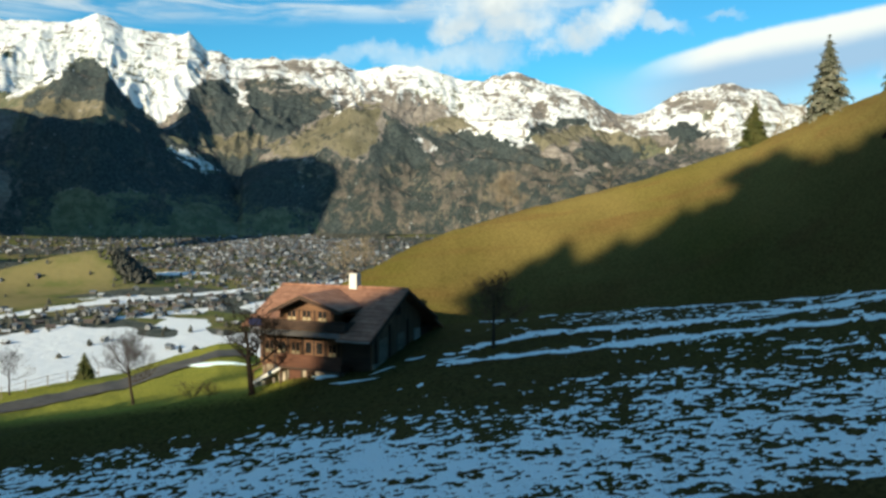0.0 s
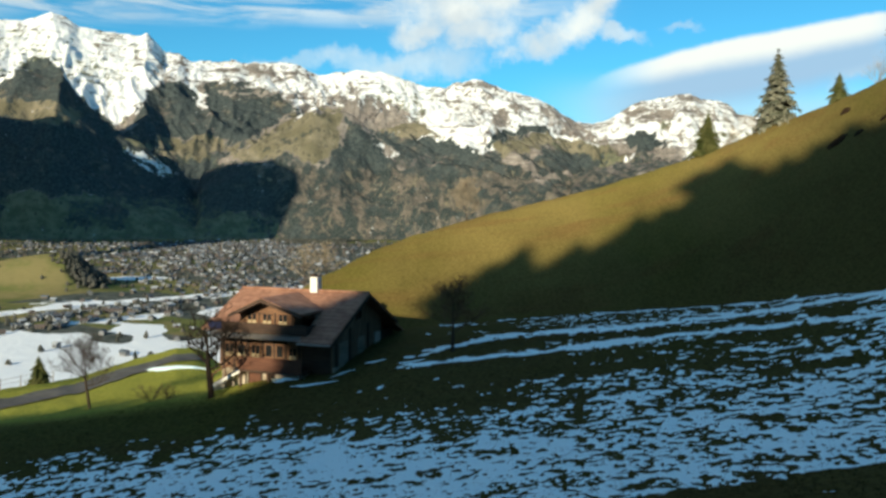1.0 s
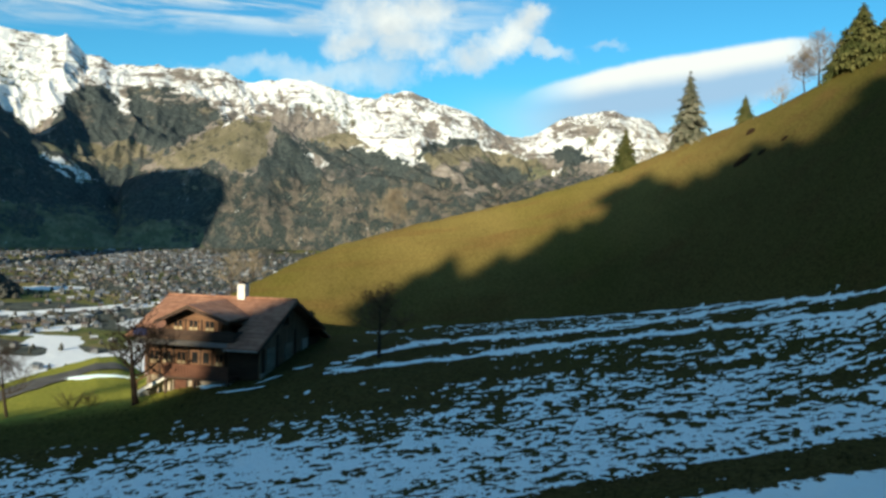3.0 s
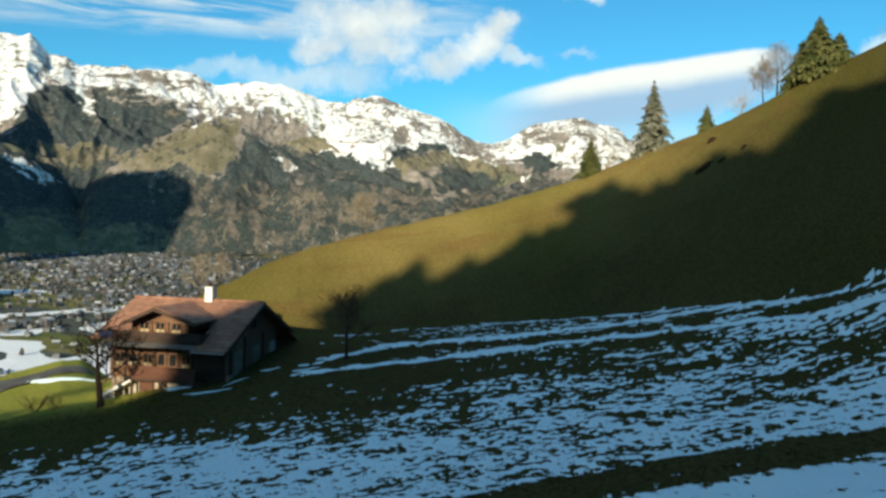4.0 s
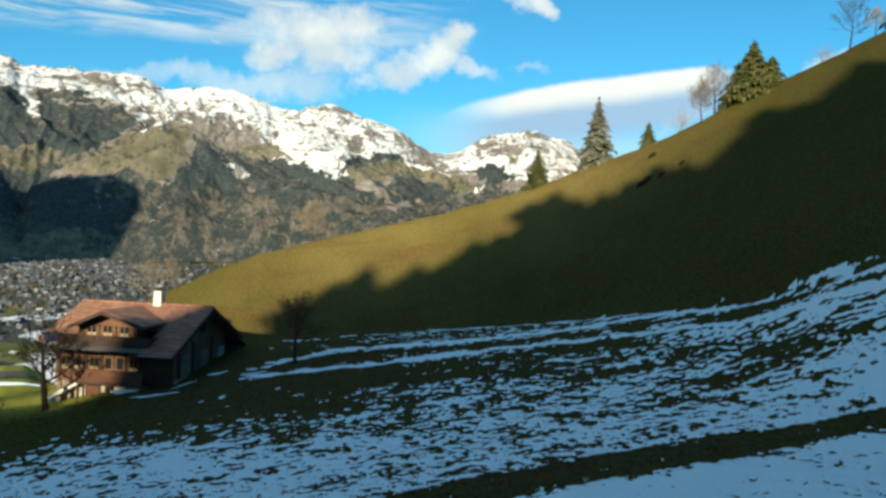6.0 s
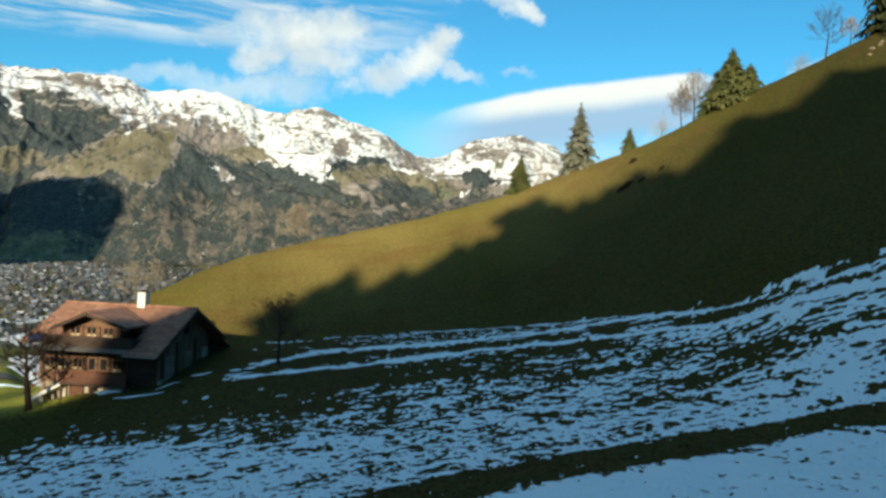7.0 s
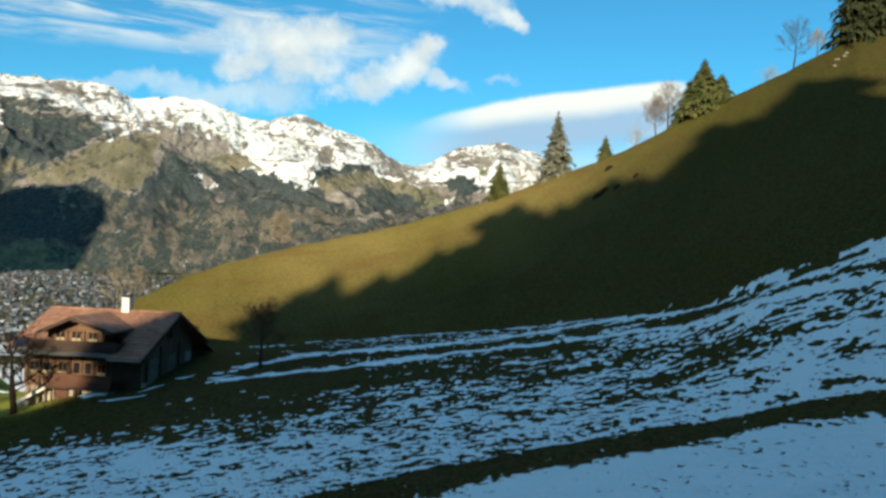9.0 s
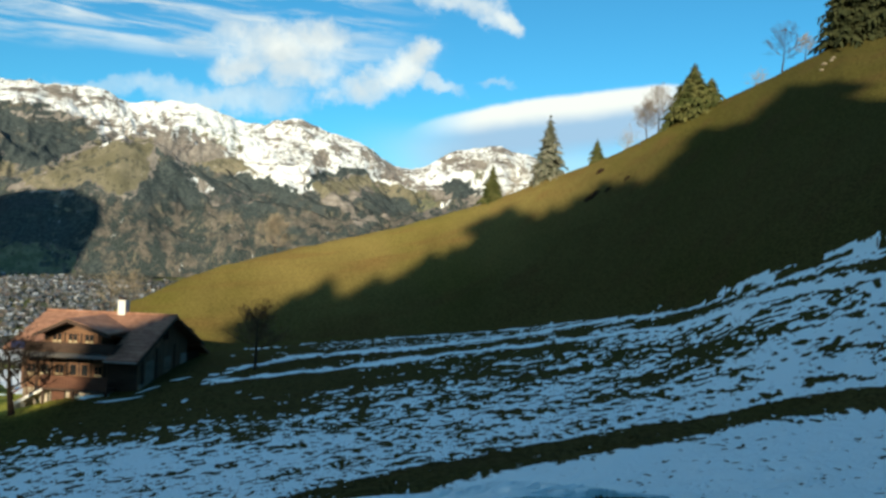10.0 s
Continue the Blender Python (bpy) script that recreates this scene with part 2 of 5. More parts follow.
def valley_material():
    m, g, bsdf = material("valley_land", 0.9, 0.05)
    co = place(g)
    att = g.add("ShaderNodeAttribute")
    att.attribute_name = "cover"
    snow, wood, grass = g.add("ShaderNodeSeparateColor", ins={0: att.outputs["Color"]}).outputs
    n1, n2 = g.noise(co, 0.012, 5.0, 0.6), g.noise(co, 0.06, 5.0, 0.65)
    soil = g.mix(g.ramp(n2, 0.35, 0.65), (0.045, 0.055, 0.05, 1), (0.115, 0.122, 0.105, 1))
    turf = g.mix(g.ramp(n1, 0.4, 0.6), (0.11, 0.125, 0.04, 1), (0.20, 0.17, 0.075, 1))
    fir = (0.022, 0.026, 0.02, 1)
    edge = g.math("MULTIPLY", g.math("SUBTRACT", n2, 0.5), 0.7)
    col = g.mix(g.ramp(g.math("ADD", grass, edge), 0.4, 0.6), soil, turf)
    col = g.mix(g.ramp(g.math("ADD", wood, edge), 0.42, 0.58), col, fir)
    col = g.mix(g.ramp(g.math("ADD", snow, edge), 0.44, 0.56), col, (0.8, 0.82, 0.84, 1))
    g.plug(col, bsdf.inputs["Base Color"])
    bump(g, bsdf, n2, 0.6, 3.0)
    return m


meadow, mountain_mat, valley_mat = meadow_material(), mountain_material(), valley_material()
snow_mat = snow_material("old_snow", 0.12, 0.15)
road_mat = simple("asphalt", (0.10, 0.095, 0.088), (0.16, 0.15, 0.138), 1.5, 0.85, relief=0.01)
bark = simple("bark", (0.035, 0.026, 0.02), (0.085, 0.066, 0.05), 6.0, 0.95, stretch=(3, 3, 0.6), relief=0.02)
twig_mat = simple("twigs", (0.05, 0.036, 0.028), (0.10, 0.075, 0.055), 3.0, 0.95)
pale_twig = simple("pale_twigs", (0.26, 0.21, 0.15), (0.40, 0.33, 0.24), 2.0, 0.95)
grey_twig = simple("grey_twigs", (0.20, 0.165, 0.14), (0.33, 0.285, 0.25), 2.0, 0.95)
# bark darkened in colour for the shade on the pear tree
shaded_bark = simple("shaded_bark", (0.014, 0.010, 0.008), (0.034, 0.026, 0.02), 6.0, 0.95, stretch=(3, 3, 0.6), relief=0.02)
dark_needle = simple("dark_needles", (0.020, 0.027, 0.012), (0.070, 0.074, 0.032), 1.2, 0.85)
russet_twig = simple("russet_twigs", (0.10, 0.06, 0.035), (0.19, 0.115, 0.065), 3.0, 0.95)
needle = simple("needles", (0.050, 0.064, 0.020), (0.16, 0.155, 0.058), 1.2, 0.85)
frosted = simple("frosted_needles", (0.075, 0.085, 0.055), (0.30, 0.29, 0.22), 1.6, 0.85)
timber = simple("weathered_timber", (0.11, 0.052, 0.027), (0.26, 0.135, 0.070), 3.0, 0.75, stretch=(0.4, 0.4, 5.0), relief=0.01)
gable_mat = simple("gable_boards", (0.13, 0.075, 0.045), (0.27, 0.165, 0.10), 3.0, 0.8, stretch=(4.0, 4.0, 0.4), relief=0.01)
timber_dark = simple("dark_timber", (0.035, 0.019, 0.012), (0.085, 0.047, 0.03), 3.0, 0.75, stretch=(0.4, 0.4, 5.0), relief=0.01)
tile_mat = simple("clay_tiles", (0.25, 0.115, 0.072), (0.43, 0.225, 0.145), 2.2, 0.8, relief=0.01)
timber_red = simple("red_timber", (0.085, 0.032, 0.018), (0.165, 0.066, 0.036), 3.0, 0.75, stretch=(0.4, 0.4, 5.0), relief=0.01)
plaster = simple("white_plaster", (0.72, 0.70, 0.66), (0.82, 0.80, 0.76), 2.0, 0.9, relief=0.004)
stone_mat = simple("rubble_stone", (0.20, 0.16, 0.115), (0.36, 0.30, 0.225), 2.5, 0.9, relief=0.03)
glass_mat = simple("window_glass", (0.02, 0.022, 0.025), (0.03, 0.033, 0.036), 1.0, 0.08)
curtain = simple("pale_curtain", (0.36, 0.28, 0.17), (0.5, 0.41, 0.27), 3.0, 0.9)
zinc = simple("zinc_sheet", (0.30, 0.28, 0.26), (0.42, 0.40, 0.37), 2.0, 0.45, metal=0.6)
blue_mat = simple("blue_cloth", (0.012, 0.02, 0.08), (0.025, 0.035, 0.12), 3.0, 0.8)
soil_mat = simple("bare_soil", (0.018, 0.011, 0.006), (0.036, 0.022, 0.012), 4.0, 0.95, relief=0.03)


# ---- helpers for meshes ----
def part(name, bm, mat, parent=None, label="", smooth=False):
    me = bpy.data.meshes.new(name)
    bm.normal_update()
    bm.to_mesh(me)
    bm.free()
    me.materials.append(mat)
    if smooth:
        me.polygons.foreach_set("use_smooth", [True] * len(me.polygons))
    ob = new(name, me)
    if parent:
        ob.parent = parent
    return tagged(ob, label)


def thing(name, m, label, category, group="", kind=""):
    ob = new(name)
    ob.matrix_world = m
    return tagged(ob, label, category, group, kind)


def add_box(bm, x0, x1, y0, y1, z0, z1, bevel=0.0):
    vs = [bm.verts.new((x, y, z)) for z in (z0, z1) for y in (y0, y1) for x in (x0, x1)]
    fs = [(0, 2, 3, 1), (4, 5, 7, 6), (0, 1, 5, 4), (2, 6, 7, 3), (0, 4, 6, 2), (1, 3, 7, 5)]
    faces = [bm.faces.new([vs[i] for i in f]) for f in fs]
    if bevel:
        edges = list({e for f in faces for e in f.edges})
        bmesh.ops.bevel(bm, geom=edges, offset=bevel, segments=1, affect="EDGES")
    return bm


def box(*a, bevel=0.0):
    return add_box(bmesh.new(), *a, bevel=bevel)


def add_slab(bm, quad, thick):
    """A sheet with thickness below the four given corners."""
    q = [Vector(p) for p in quad]
    n = (q[1] - q[0]).cross(q[2] - q[0]).normalized() * thick
    top = [bm.verts.new(p) for p in q]
    low = [bm.verts.new(p - n) for p in q]
    bm.faces.new(top)
    bm.faces.new(low[::-1])
    for i in range(len(q)):
        j = (i + 1) % len(q)
        bm.faces.new((top[j], top[i], low[i], low[j]))
    return bm


def add_tube(bm, a, b, ra, rb, sides=5):
    a, b = Vector(a), Vector(b)
    d = (b - a).normalized()
    x = d.orthogonal().normalized()
    y = d.cross(x)
    rings = []
    for p, r in ((a, ra), (b, rb)):
        rings.append([bm.verts.new(p + (x * math.cos(k * 2 * math.pi / sides) + y * math.sin(k * 2 * math.pi / sides)) * r) for k in range(sides)])
    for k in range(sides):
        j = (k + 1) % sides
        bm.faces.new((rings[0][k], rings[0][j], rings[1][j], rings[1][k]))
    bm.faces.new(rings[1])


def grid_mesh(name, co, nu, nv, mat, keep=None, smooth=True):
    """A sheet of nu by nv points, row by row."""
    i = np.arange(nu * nv).reshape(nv, nu)
    faces = np.stack([i[:-1, :-1], i[:-1, 1:], i[1:, 1:], i[1:, :-1]], -1).reshape(-1, 4)
    if keep is not None:
        faces = faces[keep[faces].any(1)]
        used = np.unique(faces)
        back = np.full(len(co), -1)
        back[used] = np.arange(len(used))
        faces, co = back[faces], co[used]
    me = bpy.data.meshes.new(name)
    me.vertices.add(len(co))
    me.vertices.foreach_set("co", co.astype(np.float32).ravel())
    me.loops.add(len(faces) * 4)
    me.loops.foreach_set("vertex_index", faces.astype(np.int32).ravel())
    me.polygons.add(len(faces))
    me.polygons.foreach_set("loop_start", np.arange(0, len(faces) * 4, 4, dtype=np.int32))
    me.polygons.foreach_set("use_smooth", np.full(len(faces), smooth))
    me.update(calc_edges=True)
    me.materials.append(mat)
    return new(name, me)


def lattice(seed):
    return np.random.default_rng(seed).random((256, 256))


LATTICE = [lattice(k) for k in range(8)]


def value_noise(x, y, seed=0):
    """Smooth noise, 0 to 1, on arrays."""
    t = LATTICE[seed % 8]
    xi, yi = np.floor(x).astype(int), np.floor(y).astype(int)
    fx, fy = x - xi, y - yi
    fx, fy = fx * fx * (3 - 2 * fx), fy * fy * (3 - 2 * fy)
    a, b, c, d = t[xi % 256, yi % 256], t[(xi + 1) % 256, yi % 256], t[xi % 256, (yi + 1) % 256], t[(xi + 1) % 256, (yi + 1) % 256]
    return (a * (1 - fx) + b * fx) * (1 - fy) + (c * (1 - fx) + d * fx) * fy


def fbm(x, y, octaves=5, seed=0, gain=0.5, ridged=False):
    total, amp, norm = 0.0, 1.0, 0.0
    for k in range(octaves):
        n = value_noise(x + 17.3 * k, y - 9.1 * k, seed + k)
        if ridged:
            n = (1 - np.abs(2 * n - 1)) ** 2
        total, norm = total + n * amp, norm + amp
        x, y, amp = x * 2.03, y * 2.03, amp * gain
    return total / norm


def step(x, lo, hi):
    t = np.clip((x - lo) / (hi - lo), 0, 1)
    return t * t * (3 - 2 * t)


# ---- the land ----
# rise of the hill's crest and of the crease at its foot over the eye, as height over distance, by bearing in degrees
CREST = np.array([(-60, -.21), (-14, -.19), (-11.5, -.15), (-9, -.098), (-6.4, -.0666), (-5.3, -.0585), (-3.8, -.0450), (-2.6, -.0350), (-1.4, -.0272), (0.2, -.0160),
                  (1.8, -.0070), (3.4, .0018), (5.4, .0115), (7.5, .0200), (9.5, .0285), (11.6, .0385), (13.7, .0484), (15.7, .0595), (17.8, .0708), (19.8, .0820), (21.8, .0949),
                  (23.8, .1103), (25.7, .1220), (27.6, .1348), (29.5, .1500), (31.3, .1660), (33.1, .1825), (34.8, .1986), (36.8, .2164), (38.8, .2328), (40.7, .2471), (42.5, .2622),
                  (43.9, .2729), (45.3, .2818), (46.7, .2845), (48.3, .2865), (60, .30), (90, .30)])
CREST_FAR = np.array([(-14, 72), (-7, 76), (0, 80), (20, 88), (45, 86), (90, 84)])
CREASE = np.array([(-60, -.21), (-14, -.185), (-6, -.16), (-3, -.14), (-0.5, -.1285), (3.6, -.1204), (7.7, -.1141), (11.8, -.1078), (16, -.1002), (20.1, -.0923), (24.1, -.0838), (26.9, -.0745),
                   (31.2, -.0636), (35.3, -.0510), (37.7, -.0367), (40.4, -.0159), (43, .0056), (45.8, .0271), (48.7, .0455), (90, .15)])
TERRACE = np.array([(-90, -.20), (-29, -.187), (-23.7, -.181), (-22, -.178), (-18.9, -.163), (-16, -.15), (-13, -.152), (-9, -.15)])
CREASE_FAR = np.array([(-14, 66), (0, 70), (17, 70), (25, 67), (32, 62), (41, 56), (90, 50)])
# slope shaped to fit the camera's view: depth below an even fall, by distance
FALL_AT = [0, 5, 12, 24, 36, 48, 58, 63, 200]
FALL = [.5, .6, 1.3, 2, 1.95, 1.6, 1.2, 1, 1]


def table(t, x):
    return np.interp(x, t[:, 0], t[:, 1])


def dip(r):
    return sum(np.interp(np.abs(r + o), FALL_AT, FALL) for o in (-4, -2, 0, 2, 4)) / 5


def near_plane(x, y):
    return -4.5 * dip(np.hypot(x, y)) + 0.14 * x - 0.0888 * y


def need_height(c):
    """Height of the wooded bank's tree tops, set to cast the shadow edge, by the place across the sunlight."""
    return np.interp(c, SHADE_AT, SHADE_TOPS)


SHADE_AT = [-90, -56.3, -51.1, -47, -42.4, -38, -35.4, -34.2, -33.3, -32.8, -32.4, -31.6, -30.4, -28.4, -27.4, -27, -26.6, -25.6, -24.4, -23.3, -22.3, -21.5, -20.9, -18.5, -16.7, -14.7, -13, -11.9, -11, -9.3, -7.3,
            -6.2, -4.8, -3.1, -1.2, -0.5, 0.9, 3.7, 6.5, 8, 8.7, 9.9, 10.8, 13, 14.7, 15.9, 17.4, 18.8, 20.4, 21.7, 22.5, 23.1, 23.9, 24.7, 27, 30, 60]
SHADE_TOPS = [9, 12.0, 13.3, 15.1, 16.7, 18.0, 19.0, 21.5, 24.5, 26, 27.5, 28.9, 29.8, 31.3, 32.4, 33.7, 34.5, 34.1, 32.6, 32, 32.9, 34.6, 35.7, 36.5, 38.2, 40.2, 42, 44.7, 46.9, 47.8, 46.8,
              45.1, 44.6, 45.5, 46.2, 47.6, 49.4, 48.1, 47.7, 47.7, 49.6, 53.7, 55, 53.8, 52.7, 54, 54.7, 56.7, 57.8, 56.5, 53.5, 51.3, 50.2, 49.2, 49, 52, 60]
SX, SY = math.sin(sun_az), math.cos(sun_az)


def ground_height(x, y):
    r = np.hypot(x, y)
    az = np.degrees(np.arctan2(x, y))
    azc = np.clip(az, -60, 90)
    base = near_plane(x, y)
    rk, rc = table(CREASE_FAR, azc), table(CREST_FAR, azc)
    zk, zc = table(CREASE, azc) * rk, table(CREST, azc) * rc
    zk_plane = near_plane(rk * np.sin(np.radians(azc)), rk * np.cos(np.radians(azc)))
    lift = (zk - zk_plane) * step(r, 36, rk + 4)
    fore = base + lift
    s = np.clip((r - rk) / (rc - rk), 0, 1)
    slope = zk + (zc - zk) * (1.22 * s - 0.22 * s * s)
    over = np.maximum(r - rc, 0)
    slope = slope + over * table(CREST, azc) - over * over / (over + 30) * 0.42
    hill = np.where(r < rk, fore, slope)
    # terrace on the left with its edge above the valley
    edge = np.interp(az, [-90, -30, -23, -18, -12], [74, 76, 82, 92, 98])
    at60 = near_plane(60 * np.sin(np.radians(az)), 60 * np.cos(np.radians(az)))
    f = np.clip((r - 60) / (edge - 60), 0, 1)
    past = np.maximum(r - edge, 0)
    terrace = np.where(r < 60, base, r * (at60 / 60 * (1 - f) + table(TERRACE, az) * f)) - past * past / (past + 60) * 0.5
    w = step(az, -15, -9.5)
    z = terrace * (1 - w) + hill * w
    z = z + 0.45 * np.exp(-(((x + 8) / 8) ** 2) - ((y - 56.5) / 4.5) ** 2)
    # out of sight behind the eye: an added wooded bank, raised to cast shade
    back = np.abs(az) > 90
    sd, cd = x * SX + y * SY, x * SY - y * SX
    bank = np.maximum(need_height(cd) - 2.6, base)
    wb = step(-sd, 14, 46)
    side = step(np.abs(az), 60, 90)
    z = z * (1 - side) + base * side
    z = z * (1 - wb) + bank * wb
    z = z + (fbm(x * 0.05, y * 0.05, 3, 2) - 0.5) * 0.5 * step(r, 20, 70)
    z = z + (fbm(x * 0.5, y * 0.9, 3, 4) - 0.5) * 0.26
    # down to the valley
    floor = valley_height(x, y)
    far = step(r, 150, 620)
    return np.where(r > 150, z * (1 - far) + floor * far, z)


def valley_height(x, y):
    r = np.hypot(x, y)
    off = np.degrees(np.arctan2(x, y)) + 23.6
    knoll = 60 * np.exp(-((off / np.where(off < 0, 7.0, 2.1)) ** 2) - ((r - 1510) / 75) ** 2)
    return -190 + 0.045 * np.minimum(r, 2700) + knoll + (fbm(x * 0.004, y * 0.004, 3, 5) - 0.5) * 10


def polar(az, r):
    a, b = np.meshgrid(np.radians(az), r)
    return (b * np.sin(a)).ravel(), (b * np.cos(a)).ravel()


fine_az = np.arange(-36, 52.01, 0.16)
all_az = np.concatenate([np.arange(-180, -36, 3.0), fine_az, np.arange(53, 180.0, 3.0), [180.0]])
radii = np.concatenate([[0.0, 2, 4, 6], np.exp(np.arange(math.log(8), math.log(640), 0.0145))])
gx, gy = polar(all_az, radii)
gz = ground_height(gx, gy)
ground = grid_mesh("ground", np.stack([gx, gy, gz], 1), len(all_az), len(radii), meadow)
tagged(ground, "olive and straw winter meadow on a steep hillside", "meadow", kind="structure")


def ground_at(x, y):
    return float(ground_height(np.array([x], float), np.array([y], float))[0])


def paint_cover(ob, snow, wood, grass, grey=None):
    layer = ob.data.color_attributes.new("cover", "FLOAT_COLOR", "POINT")
    layer.data.foreach_set("color", np.stack([snow, wood, grass, np.ones(len(snow)) if grey is None else grey], 1).astype(np.float32).ravel())


# valley floor
vr = np.exp(np.arange(math.log(636), math.log(2760), 0.006))
vaz = np.concatenate([np.arange(-180, -40, 4.0), np.arange(-40, 40.01, 0.16), np.arange(44, 180.0, 4.0), [180.0]])
vx, vy = polar(vaz, vr)
vz = valley_height(vx, vy)
valley = grid_mesh("valley_floor", np.stack([vx, vy, vz], 1), len(vaz), len(vr), valley_mat)
rr, aa = np.hypot(vx, vy), np.degrees(np.arctan2(vx, vy))
patch = fbm(vx * 0.006, vy * 0.006, 4, 3)
belt = 1240 + (aa + 25) * 12
v_snow = step(rr, belt - 110, belt - 170) * step(patch + 0.06 * np.sin(aa * 1.3), 0.26, 0.34) * step(aa, -8, -12)
v_snow = v_snow + np.exp(-((rr - belt) / 24) ** 2) * 0.95 + np.exp(-((rr - 1620) / 42) ** 2 - ((aa + 19.5) / 3.2) ** 2) * 0.9
v_snow = v_snow + step(patch, 0.58, 0.66) * 0.7 * step(rr, 1500, 1200)
# knoll wood, a dark band at the mountain foot, scattered patches
v_wood = np.exp(-(((aa + 22.1) / 1.5) ** 2) - ((rr - 1500) / 85) ** 2) * 1.4 + np.exp(-(((aa + 7) / 2.6) ** 4) - ((rr - 2600) / 110) ** 4) + step(patch, 0.6, 0.72) * 0.5 * step(rr, 1500, 2400)
v_grass = step(np.sin(rr * 0.016 + aa * 0.2) + patch * 2, 0.75, 1.2) * step(aa, -6, -17) + 0.9 * step(rr, belt + 90, belt + 130) * step(rr, 1760, 1680) * step(aa, -16, -19) + np.exp(-((aa + 14.6) / 2.0) ** 2 - ((rr - 2430) / 80) ** 2) * 1.2 + 0.8 * step(rr + (patch - 0.5) * 160, 2540, 2600)
paint_cover(valley, np.clip(v_snow, 0, 1), np.clip(v_wood, 0, 1), np.clip(v_grass, 0, 1))
tagged(valley, "wide valley floor with snowy fields and winter pasture", "valley", kind="structure")

# mountains: the sky line as height over distance, by bearing
RIDGE = np.array([(-90, 0.12), (-50, 0.2), (-38, 0.22), (-32, 0.216), (-28.5, 0.218), (-26.9, 0.2198), (-25.5, 0.2237), (-24.7, 0.2294), (-24.0, 0.2349), (-23.2, 0.232),
                  (-22.4, 0.2222), (-21.2, 0.2196), (-20.0, 0.2181), (-18.8, 0.2185), (-18.3, 0.2223), (-17.8, 0.2146), (-17.1, 0.2013), (-16.2, 0.1996), (-15.4, 0.1938), (-14.0, 0.1925),
                  (-12.5, 0.1969), (-11.4, 0.1944), (-9.9, 0.196), (-8.4, 0.1968), (-7.6, 0.1912), (-6.6, 0.1842), (-6.1, 0.1837), (-5.3, 0.188), (-3.7, 0.191), (-2.2, 0.1913),
                  (-0.8, 0.1846), (0.1, 0.1792), (0.7, 0.1732), (1.7, 0.1711), (2.7, 0.1716), (3.3, 0.1762), (4.2, 0.1807), (5.2, 0.1818), (6.1, 0.1755), (6.9, 0.1698), (7.9, 0.1654),
                  (9.4, 0.1554), (10.3, 0.147), (11.3, 0.1366), (12.0, 0.1283), (12.8, 0.126), (13.5, 0.1256), (14.1, 0.1273), (14.8, 0.1334), (15.7, 0.1426), (16.7, 0.1515), (18.1, 0.1548),
                  (19.2, 0.1589), (19.9, 0.1607), (20.7, 0.1535), (21.7, 0.15), (22.6, 0.141), (23.2, 0.131), (28, 0.12), (40, 0.1), (90, 0.1)])
# spurs before it: distance, half depth, cover, then bearing and height over distance along the crest
SPURS = [
    (3300, 260, 1, -31.6, 0.1086, -28.1, 0.1428, -26.2, 0.1635, -25.0, 0.1715, -23.9, 0.1837, -22.9, 0.1491, -21.1, 0.1191, -19.1, 0.0881, -17.3, 0.0627, -15.5, 0.0367, -12.3, -0.0068),
    (3250, 260, 2, -15.5, 0.0434, -13.4, 0.0741, -11.1, 0.0984, -8.8, 0.1215, -6.5, 0.1385, -4.8, 0.1342, -3.5, 0.1173, -1.1, 0.0934, 2.3, 0.0692, 6.2, 0.0517, 10.1, 0.0342),
    (2980, 200, 1, -8.8, -0.0001, -5.8, 0.0276, -2.7, 0.0554, 2.3, 0.0761, 6.2, 0.0654, 10.1, 0.0444, 13.1, 0.0304, 15.7, 0.0368),
    (3450, 240, 1, 11.2, 0.0578, 13.9, 0.0687, 16.7, 0.0816, 19.6, 0.0804, 22.6, 0.0672, 25.9, 0.0530),
]
mr = np.linspace(2700, 4880, 360)
maz = np.concatenate([np.arange(-100, -36, 1.5), np.arange(-36, 34.01, 0.1), np.arange(35, 100.1, 1.5)])
mx, my = polar(maz, mr)
mrr, ma = np.hypot(mx, my), np.degrees(np.arctan2(mx, my))
TOP = 4350.0
foot = -190 + 0.045 * 2700
rise = table(RIDGE, ma) * TOP
s = (mrr - 2700) / (TOP - 2700)
main = foot + (table(RIDGE, ma + (fbm(mx * 0.007, my * 0.007, 4, 2) - 0.5) * 0.5) * TOP - foot) * np.where(s < 1, np.clip(s, 0, 1) ** 1.25, 1 - 0.8 * np.clip(s - 1, 0, 1))
twist = fbm(mx * 0.0016, my * 0.0016, 3, 6) * 2.2
gully = fbm(mx * 0.0034 + twist, my * 0.0024 - twist, 6, 1, 0.5, ridged=True) - 0.5
main = main + gully * 240 * np.clip(s * 1.4, 0, 1) * np.clip((1.0 - s) * 2.2, 0.05, 1)
flute = fbm(ma * 1.7 + twist * 1.6, mrr * 0.006, 4, 5, 0.55, ridged=True) - 0.4
main = main + flute * 34 * step(s, 0.70, 0.86) * np.clip((1.02 - s) * 4, 0.12, 1)
mz, kind_of = main.copy(), np.zeros(len(mx), int)
rough = fbm(mx * 0.0045, my * 0.0030, 5, 4, 0.5, ridged=True)
bend = (fbm(mx * 0.0022, my * 0.0022, 3, 3) - 0.5)
